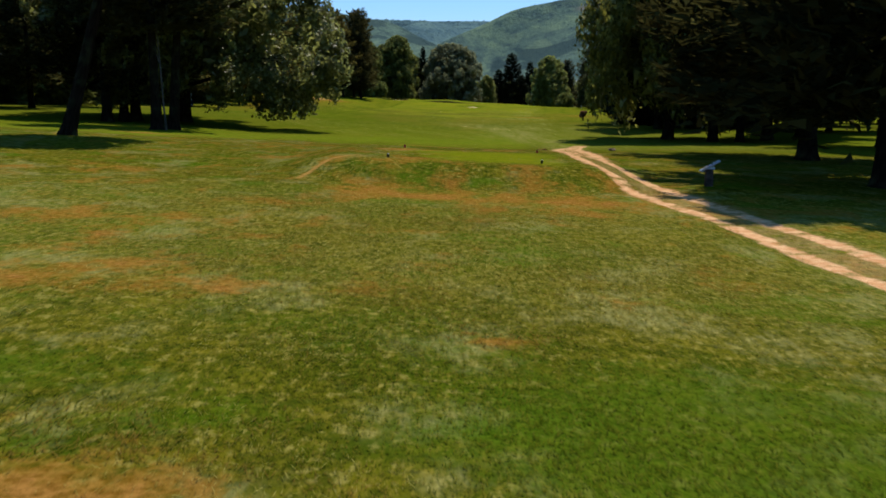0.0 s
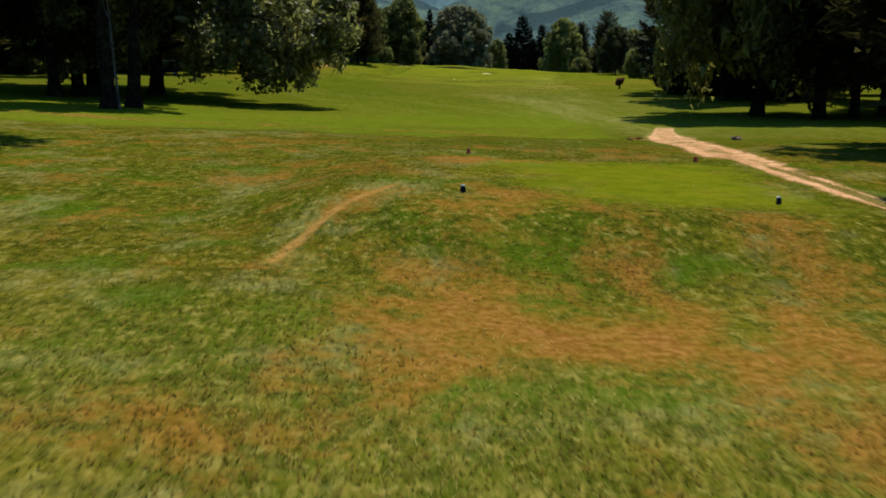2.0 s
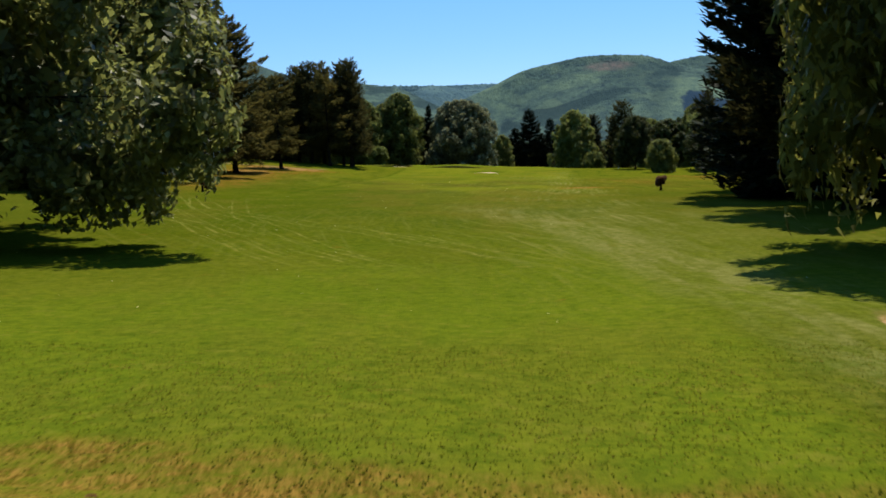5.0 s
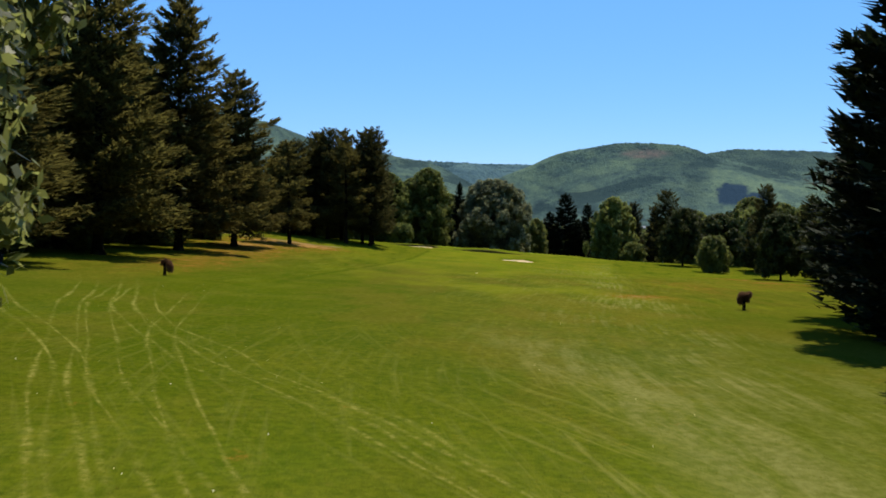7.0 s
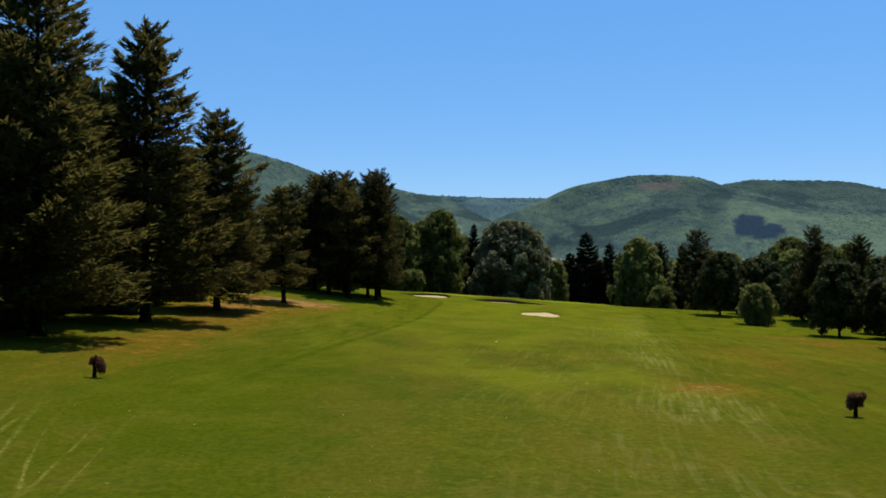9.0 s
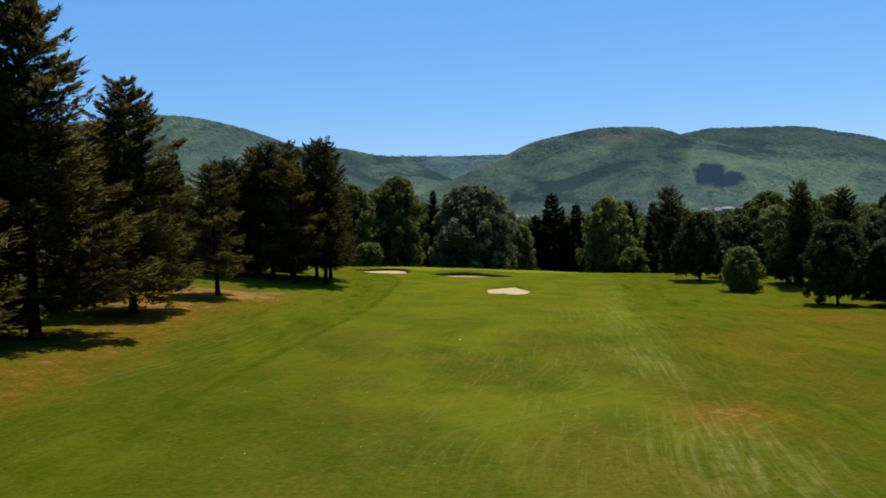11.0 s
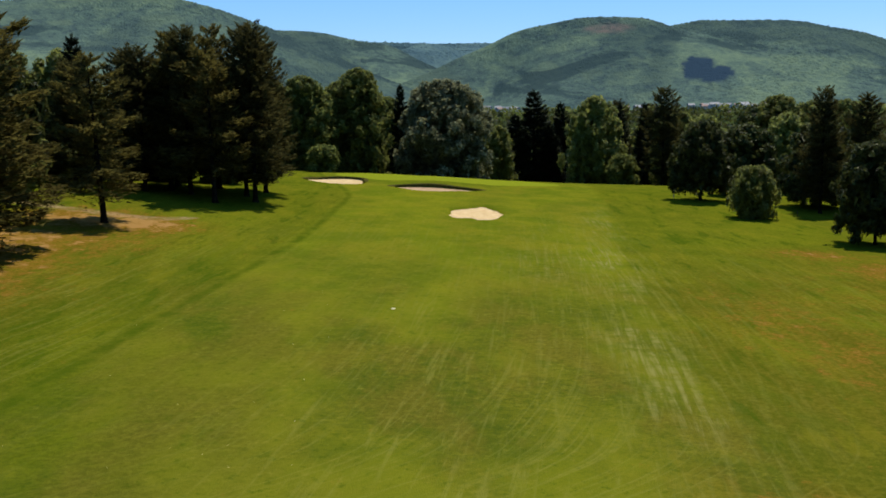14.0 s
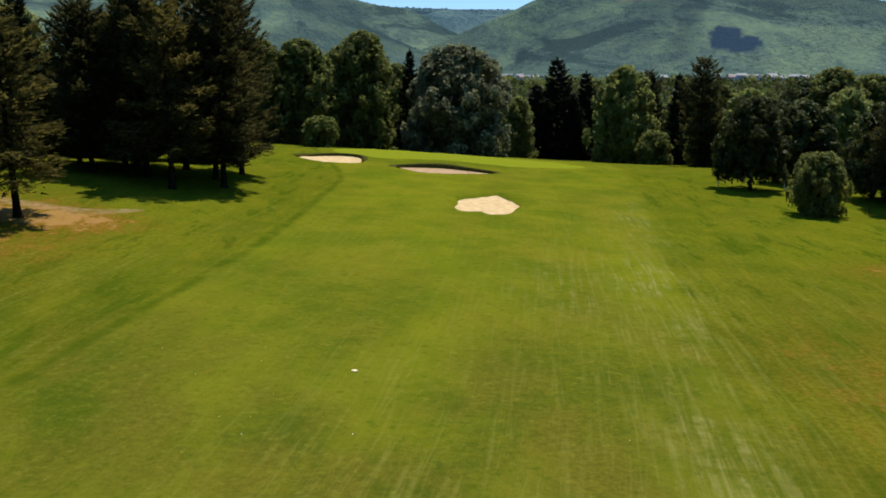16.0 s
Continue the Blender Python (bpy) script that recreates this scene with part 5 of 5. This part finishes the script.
STEEL = plain("grey_metal", (0.2280, 0.2356, 0.2508), (0.3420, 0.3496, 0.3648), 0.35, 4, 0.6)
RUBBER = plain("rubber", (0.0076, 0.0076, 0.0076), (0.0190, 0.0190, 0.0182), 0.9, spec=0.05)
SOIL = plain("broken_soil", (0.0570, 0.0319, 0.0091), (0.1672, 0.0950, 0.0304), 1.0, 4, 0, 0.0)
ROCK = plain("rock", (0.0608, 0.0441, 0.0274), (0.1672, 0.1254, 0.0836), 1.0, 3, 0, 0.0)


def stand(ob, x, y, turn=0.0, sink=0.01):
    ob.matrix_basis = pose(x, y, height_at(x, y) - sink, 0, 0, turn)
    return ob


def tee_marker(x, y, paint, cap, label, turn):
    top = tagged(new("tee_marker"), label, "tee marker", "markers of the tee")
    part("body", box((0.088, 0.078, 0.105), (0, 0, 0.0525), 0.010, 0.74, None), paint, top)
    part("cap", box((0.064, 0.057, 0.020), (0, 0, 0.116), 0.007, 0.92), cap, top)
    part("spike", cylinder(0.010, 0.10, (0, 0, -0.05), 0.004, 8), STEEL, top)
    return stand(top, x, y, turn, 0.0)


tee_marker(-1.24, 31.4, BLACK, WHITE, "black tee marker block with a white top on dry turf", 12)
tee_marker(3.84, 31.4, BLACK, WHITE, "black tee marker block with a white top beside the cart path", -8)
tee_marker(-0.96, 38.7, RED, RED, "red tee marker block set in brown turf", 25)
tee_marker(4.40, 38.7, RED, RED, "red tee marker block at the tee's outer edge", 5)

# the hole's sign: a sloping board on a block of a post
sign = tagged(new("tee_sign"), "sloping grey information board on a stout post", "sign")
part("post", box((0.24, 0.22, 0.62), (0, 0, 0.31), 0.012, 0.94), WOOD, sign, "stout weathered wooden post")
tilt_board = pose(0, 0, 0, 0, -28, 0)
board = part("board", box((0.70, 0.24, 0.035), (0.02, 0, 0.72), 0.008, 1.0, tilt_board), STEEL, sign, "grey metal board")
part("panel", box((0.64, 0.20, 0.006), (0.004, 0, 0.744), 0.0, 1.0, tilt_board), STEEL, board, "grey printed panel")
for k, (w, d) in enumerate([(0.19, -0.16), (0.14, -0.04), (0.17, 0.08)]):
    part("printed_bar", box((0.05, w * 0.8, 0.004), (d, 0, 0.7495 + d * 0.53), 0.0, 1.0, tilt_board), WOOD, board)
bracket = part("bracket", box((0.34, 0.10, 0.10), (0, 0, 0.64), 0.01), STEEL, sign)
stand(sign, 9.15, 30.6, 0)

# ditch's culvert: a concrete pipe under the cart path
pipe = tagged(new("culvert"), "dark open end of a concrete drain pipe in the ditch", "culvert")
bm = bmesh.new()
rings = [(0.22, 0.0), (0.25, 0.0), (0.25, 0.9), (0.22, 0.9)]
vs = [[bm.verts.new((x, math.cos(a) * r, math.sin(a) * r)) for a in [2 * math.pi * k / 20 for k in range(20)]] for r, x in rings]
for i in range(4):
    for k in range(20):
        bm.faces.new((vs[i][k], vs[i][(k + 1) % 20], vs[(i + 1) % 4][(k + 1) % 20], vs[(i + 1) % 4][k]))
bmesh.ops.recalc_face_normals(bm, faces=bm.faces)
part("pipe", bm, CONCRETE, pipe, smooth=True)
# added black disc that stands in for the dark inside the pipe
part("dark_disc", cylinder(0.23, 0.02, (0.5, 0, 0), None, 20, 0, pose(0, 0, 0, 0, 90, 0)), BLACK, pipe, "black disc in place of the shade inside the pipe")
pipe.matrix_basis = pose(6.2, 55.3, height_at(5.8, 55.8) + 0.10, 0, 0, 84)


def lump(seed, size, squash=0.6, detail=2):
    """An irregular stone or clod."""
    bm = bmesh.new()
    bmesh.ops.create_icosphere(bm, subdivisions=detail, radius=1)
    for v in bm.verts:
        n = noise.fractal(v.co * 1.1 + Vector((seed, seed * 0.7, 0)), 0.9, 2.0, 3)
        v.co = v.co * size * (1 + 0.38 * n)
        v.co.z *= squash
    return bm


boulder = tagged(new("boulder"), "weathered boulder beside the dirt path", "boulder")
part("stone", lump(3.1, 0.20), ROCK, boulder)
stand(boulder, 10.4, 55.2, 30, -0.06)
for k, (x, y, s) in enumerate([(4.9, 54.6, 0.16), (4.3, 53.9, 0.12), (3.6, 54.7, 0.14), (2.6, 54.4, 0.1), (1.6, 55.1, 0.11), (0.2, 54.8, 0.12), (-1.4, 55.4, 0.1), (-3.0, 55.5, 0.09), (3.0, 54.0, 0.09), (6.3, 54.7, 0.2), (5.7, 54.6, 0.16), (5.45, 54.3, 0.14), (6.55, 54.3, 0.15)]):
    clod = tagged(new("clod"), "lump of dry broken soil in the ditch", "clod", "clods in the ditch")
    part("earth", lump(k * 1.7, s, 0.7, 1), SOIL, clod)
    stand(clod, x, y + 1.6, k * 40, s * 0.15)

# flat distance plate let into the fairway
plate = tagged(new("distance_plate"), "small pale yellow plate let into the fairway", "distance marker")
part("disc", cylinder(0.16, 0.03, (0, 0, 0.02), 0.15, 20, 0.006), YELLOW, plate)
stand(plate, 0.41, 192.4)


def clipped_shrub(x, y, h, lobes, seed, foliage, label):
    """A thick cut stem with ragged sheaves of twigs, used as a distance mark; lobes: x, y, z, radius, tallness."""
    rng = np.random.default_rng(seed)
    top = tagged(new("clipped_shrub"), label, "shrub", "marker shrubs")
    wood = [tube([(0, 0, -0.05), (0.02, 0, h * 0.35), (-0.03, 0.02, h * 0.7), (0.02, 0, h * 0.93)], [0.17, 0.13, 0.12, 0.05], 9)]
    at, along = [], []
    for lx, ly, lz, r, tall in lobes:
        wood.append(tube([(0, 0, h * 0.3), (lx * 0.6, ly * 0.6, lz - r * 0.4), (lx, ly, lz + r * tall)], [0.06, 0.045, 0.012], 6))
        n = int(1500 * r)
        q = rng.normal(size=(n, 3))
        q /= np.linalg.norm(q, axis=1, keepdims=True)
        at.append(q * [r, r, r * tall] * rng.uniform(0.3, 1.0, (n, 1)) ** 0.6 + [lx, ly, lz])
        along.append(q * 0.5 + rng.normal(size=(n, 3)) * 0.5 + [0, 0, 0.9])
    tv, tf = joined(wood)
    mesh_object("stem", tv, tf, BARK, top, smooth=True)
    at, along = np.concatenate(at), np.concatenate(along)
    ln = 0.20 * rng.uniform(0.5, 1.3, len(at))
    lv, lf = blades(rng, at, along, ln, ln * 0.4)
    mesh_object("foliage", lv, lf, foliage, top)
    stand(top, x, y, 0, 0.03)
    top.matrix_basis = top.matrix_basis @ Matrix.Scale(0.85, 4)
    return top


clipped_shrub(-24.4, 143.6, 1.5, [(0.44, 0, 0.80, 0.34, 1.5), (0.30, 0.1, 1.10, 0.25, 1.4), (-0.20, 0, 1.15, 0.11, 3.0), (0.60, 0, 0.62, 0.22, 1.5), (0.06, 0, 1.30, 0.12, 2.0)], 3, LEAF_BROWN, "small clipped shrub with dry brown leaves")
clipped_shrub(21.8, 144.2, 1.75, [(-0.34, 0, 0.85, 0.30, 1.5), (-0.1, 0, 1.38, 0.36, 0.6), (0.30, 0, 1.25, 0.32, 1.0), (0.46, 0, 1.42, 0.22, 0.9), (-0.25, 0.1, 1.15, 0.30, 1.0), (0.25, -0.1, 0.9, 0.2, 1.2)], 4, LEAF_BROWN, "ragged clipped shrub on a thick dark stem")


def stake(x, y, h, paint, label, group):
    top = tagged(new("stake"), label, "stake", group)
    part("shaft", box((0.09, 0.09, h), (0, 0, h / 2), 0.008), paint, top)
    part("tip", box((0.09, 0.09, 0.06), (0, 0, h + 0.029), 0.0, 0.35), paint, top)
    return stand(top, x, y, (x * 7) % 40, 0.02)


stake(41.9, 284.3, 1.1, WHITE, "white wooden stake at the edge of the trees", "white stakes")
stake(50.8, 282.8, 1.1, WHITE, "white wooden stake at the edge of the trees", "white stakes")
for x, y, h in [(11.2, 327.6, 1.3), (12.1, 327.8, 1.45), (13.0, 328.0, 1.25)]:
    stake(x, y, h, WOOD, "dark wooden post behind the green", "posts behind the green")
stake(54.3, 262.6, 0.9, WOOD, "short dark post on the grass", "")

# a golf buggy parked under the trees
buggy = tagged(new("golf_buggy"), "dark golf buggy with a flat roof parked under trees", "golf buggy")
part("body", box((2.2, 1.15, 0.42), (0, 0, 0.50), 0.09, 0.92), BLACK, buggy)
part("bonnet", box((0.6, 1.1, 0.34), (0.82, 0, 0.82), 0.10, 0.7), BLACK, buggy)
part("seat", box((0.5, 1.02, 0.14), (-0.15, 0, 0.82), 0.04), RUBBER, buggy)
part("backrest", box((0.12, 1.02, 0.42), (-0.43, 0, 1.06), 0.04), RUBBER, buggy)
part("roof", box((1.65, 1.15, 0.07), (0.02, 0, 1.80), 0.03), STEEL, buggy, "pale flat roof")
for x in (-0.72, 0.74):
    for y in (-0.5, 0.5):
        part("roof_post", cylinder(0.018, 1.05, (x, y, 1.26), None, 8), STEEL, buggy)
        tyre = part("wheel", cylinder(0.235, 0.20, (x * 0.98, y * 1.02, 0.235), None, 20, 0.03, pose(0, 0, 0, 90, 0, 0)), RUBBER, buggy)
        part("hub", cylinder(0.11, 0.022, (x * 0.98, y * 1.02 + math.copysign(0.105, y), 0.235), None, 14, 0, pose(0, 0, 0, 90, 0, 0)), STEEL, tyre)
stand(buggy, -36.0, 138.0, 15)

# ---- the town in the valley ----
ROOF = plain("clay_tiles", (0.1520, 0.0950, 0.0760), (0.2432, 0.1596, 0.1292), 0.85, 1.0)
ROOF_GREY = plain("slate", (0.1064, 0.1102, 0.1216), (0.1976, 0.2014, 0.2128), 0.7, 1.0)
RENDERED = plain("rendered_wall", (0.2736, 0.2584, 0.2356), (0.4256, 0.4028, 0.3724), 0.9, 0.5)
GLASS = plain("window_glass", (0.0228, 0.0266, 0.0304), (0.0456, 0.0494, 0.0532), 0.15)


def house(w, d, h, roof):
    top = tagged(new("house"), "pale rendered house with a pitched roof far off", "house", "houses of the town")
    part("wall", box((w, d, h), (0, 0, h / 2)), RENDERED, top)
    bm = bmesh.new()
    e = 0.5
    p = [bm.verts.new(c) for c in ((-w / 2 - e, -d / 2 - e, h), (w / 2 + e, -d / 2 - e, h), (w / 2 + e, d / 2 + e, h), (-w / 2 - e, d / 2 + e, h), (-w / 2 - e, 0, h + d * 0.38), (w / 2 + e, 0, h + d * 0.38))]
    for f in ((0, 1, 5, 4), (2, 3, 4, 5), (0, 4, 3), (1, 2, 5), (3, 2, 1, 0)):
        bm.faces.new([p[i] for i in f])
    part("roof", bm, roof, top)
    for k in range(3):
        part("window", box((1.3, 0.12, 1.6), ((k - 1) * w * 0.3, -d / 2 - 0.03, h * 0.6)), GLASS, top)
    return top


models = [house(10, 8, 5.5, ROOF), house(13, 9, 7, ROOF_GREY), house(18, 11, 6, ROOF_GREY)]
rng = np.random.default_rng(12)
spots = []
for lo, hi, n in ((0.9, 4.6, 22), (14.0, 19.5, 24), (8.0, 12.0, 5)):
    for _ in range(n):
        a, r = radians(rng.uniform(lo, hi)), rng.uniform(1750, 2010)
        spots.append((3 + r * math.sin(a), 119 + r * math.cos(a)))
for k, (x, y) in enumerate(spots):
    m = pose(x, y, -16.2 + rng.uniform(0, 4), 0, 0, rng.uniform(-40, 40))
    if k < 3:
        models[k].matrix_basis = m
    else:
        copy_thing(models[k % 3], m)

# ---- grass ----


def grass_material(name, deep, fresh, straw):
    m = Nodes(name)
    p = m.where()
    patch = m.noise(m.scaled(p, (0.75, 0.5, 1)), 1.0, 6, 0.65)
    k = m.island()
    c = m.mix(m.span(k, 0.0, 0.75), deep, fresh)
    c = m.mix(m.span(m.math("ADD", m.attr("dry"), m.math("SUBTRACT", k, 0.5)), 0.0, -0.6, 0.0, 0.65), c, m.mix(k, (0.0330, 0.0620, 0.0030), (0.0600, 0.0950, 0.0060)))
    dry = m.math("ADD", m.attr("dry"), m.math("ADD", m.math("MULTIPLY", m.math("SUBTRACT", patch, 0.5), 2.6), m.math("MULTIPLY", m.math("SUBTRACT", k, 0.5), 0.9)))
    c = m.mix(m.span(dry, 0.2, 0.75), c, straw)
    c = m.mix(m.math("MULTIPLY", m.span(dry, 0.8, 1.4), 0.8), c, (0.1824, 0.0836, 0.0167))
    c = m.mix(m.math("MULTIPLY", m.span(m.math("FRACT", m.math("MULTIPLY", k, 7.3)), 0.70, 0.97), 0.35), c, (0.1824, 0.1520, 0.0342))
    m.finish(c, 0.8, spec=0.0)
    glow = m.node("ShaderNodeBsdfTranslucent", Color=c)
    both = m.node("ShaderNodeMixShader", Fac=0.6)
    m.tree.links.new(m.bsdf.outputs[0], both.inputs[1])
    m.tree.links.new(glow.outputs[0], both.inputs[2])
    m.tree.links.new(both.outputs[0], m.out.inputs[0])
    return m.mat


GRASS = grass_material("grass_blades", (0.0593, 0.0669, 0.0023), (0.1102, 0.1110, 0.0076), (0.1600, 0.1020, 0.0190))


def turf_blades(label, x, y, tall, wide, seed, material, name="grass", stand_up=(0.02, 0.22)):
    rng = np.random.default_rng(seed)
    n = len(x)
    z = height(x, y) + rough_lumps(x, y) * step01(tee(x, y)) + 0.012
    way = rng.normal(size=n) * 0.7 + math.pi / 2
    along = np.stack([np.cos(way), np.sin(way), rng.uniform(*stand_up, n)], 1)
    v, f = blades(rng, np.stack([x, y, z], 1), along, tall, wide, 8.0)
    ob = mesh_object(name, v, f, material)
    float_attr(ob, "dry", np.repeat(dryness(x, y), 4))
    return tagged(ob, label, name, kind="stuff")


rng = np.random.default_rng(41)
n = 195000
y = 3.5 + 62 * rng.random(n) ** 1.25
x = rng.normal(size=n) * (2.0 + 0.16 * y) + 0.5
x = np.where(np.abs(x - 0.5) > 3 + 0.5 * y, rng.uniform(-4, 5, n), x)
clump = np.sin(1.9 * x + 0.6 * y) * np.sin(1.1 * y - 0.7 * x) + rng.normal(size=n) * 0.7
d = x - ramp(y, PATH_LINE)
keep = ((lawn_edge(x, y) > 0.1) & (np.abs(np.abs(d) - 0.66) > 0.24) & (clump > -0.9) & (rng.random(n) > 0.96 * step01((dryness(x, y) - 0.40) / 0.35)))
x, y = x[keep], y[keep]
n = len(x)
tall = rng.uniform(0.05, 0.13, n) * np.where(y > 51, 0.6, 1.0) * (1 + 0.35 * np.sin(0.9 * x + 1.3) * np.sin(0.7 * y))
turf_blades("tufted rough grass, green and straw-coloured", x, y, tall, rng.uniform(0.006, 0.011, n) * (1 + y / 40), 42, GRASS)


# dry pale stalks standing among the rough
rng = np.random.default_rng(43)
n = 60000
y = 3.5 + 48 * rng.random(n) ** 1.5
x = 0.5 + rng.normal(size=n) * (2.2 + 0.16 * y)
where = np.sin(0.8 * x + 0.5 * y + 1.0) * np.sin(0.45 * y - 0.6 * x) + rng.normal(size=n) * 0.5
keep = (where > 0.0) & (lawn_edge(x, y) > 0.1) & (np.abs(np.abs(x - ramp(y, PATH_LINE)) - 0.66) > 0.24) & (dryness(x, y) > 0.0)
x, y = x[keep], y[keep]
n = len(x)
STALK = leaf_material("dry_stalks", (0.110, 0.105, 0.016), (0.360, 0.320, 0.095), 0.9, 0.5, 0.0)
turf_blades("pale dry grass stalks in the rough", x, y, rng.uniform(0.05, 0.13, n), rng.uniform(0.003, 0.006, n) * (1 + y / 30), 44, STALK, "grass", (0.03, 0.3))

# pale clover heads on and beside the tee
rng = np.random.default_rng(77)
cx, cy = [], []
for x0, y0, sx, sy, k in [(-0.2, 34.0, 0.35, 0.10, 70), (-1.0, 33.4, 0.4, 0.3, 40), (-1.3, 31.1, 0.25, 0.3, 24), (-1.6, 35.5, 0.4, 0.3, 40), (-2.4, 39.6, 0.5, 0.25, 50), (-1.6, 37.0, 0.3, 0.2, 40), (1.2, 42.6, 0.6, 0.15, 40), (3.0, 33.4, 0.3, 0.2, 20), (-1.2, 36.2, 1.6, 1.8, 20)]:
    cx.append(rng.normal(x0, sx, k))
    cy.append(rng.normal(y0, sy, k))
cx, cy = np.concatenate(cx), np.concatenate(cy)
n = len(cx)
CLOVER = leaf_material("clover", (0.1216, 0.1520, 0.0380), (0.3496, 0.3648, 0.1520), 0.9, 0.4, 0.0)
turf_blades("pale flowering clover in the short grass", cx, cy, rng.uniform(0.03, 0.06, n), rng.uniform(0.015, 0.03, n), 78, CLOVER, "clover")

n = 24000
y = rng.uniform(58, 105, n)
x = rng.normal(-3, 11, n)
turf_blades("short mown fairway grass with paler tips", x, y, rng.uniform(0.03, 0.06, n), rng.uniform(0.014, 0.028, n), 80, GRASS)
n = 170
y = rng.uniform(66, 200, n)
DAISY = leaf_material("daisy_heads", (0.42, 0.36, 0.13), (0.78, 0.74, 0.55), 0.9, 0.3, 0.0)
turf_blades("white and yellow daisies dotted over the fairway", rng.normal(-8, 9, n), y, rng.uniform(0.04, 0.08, n), rng.uniform(0.03, 0.06, n), 81, DAISY, "daisies")
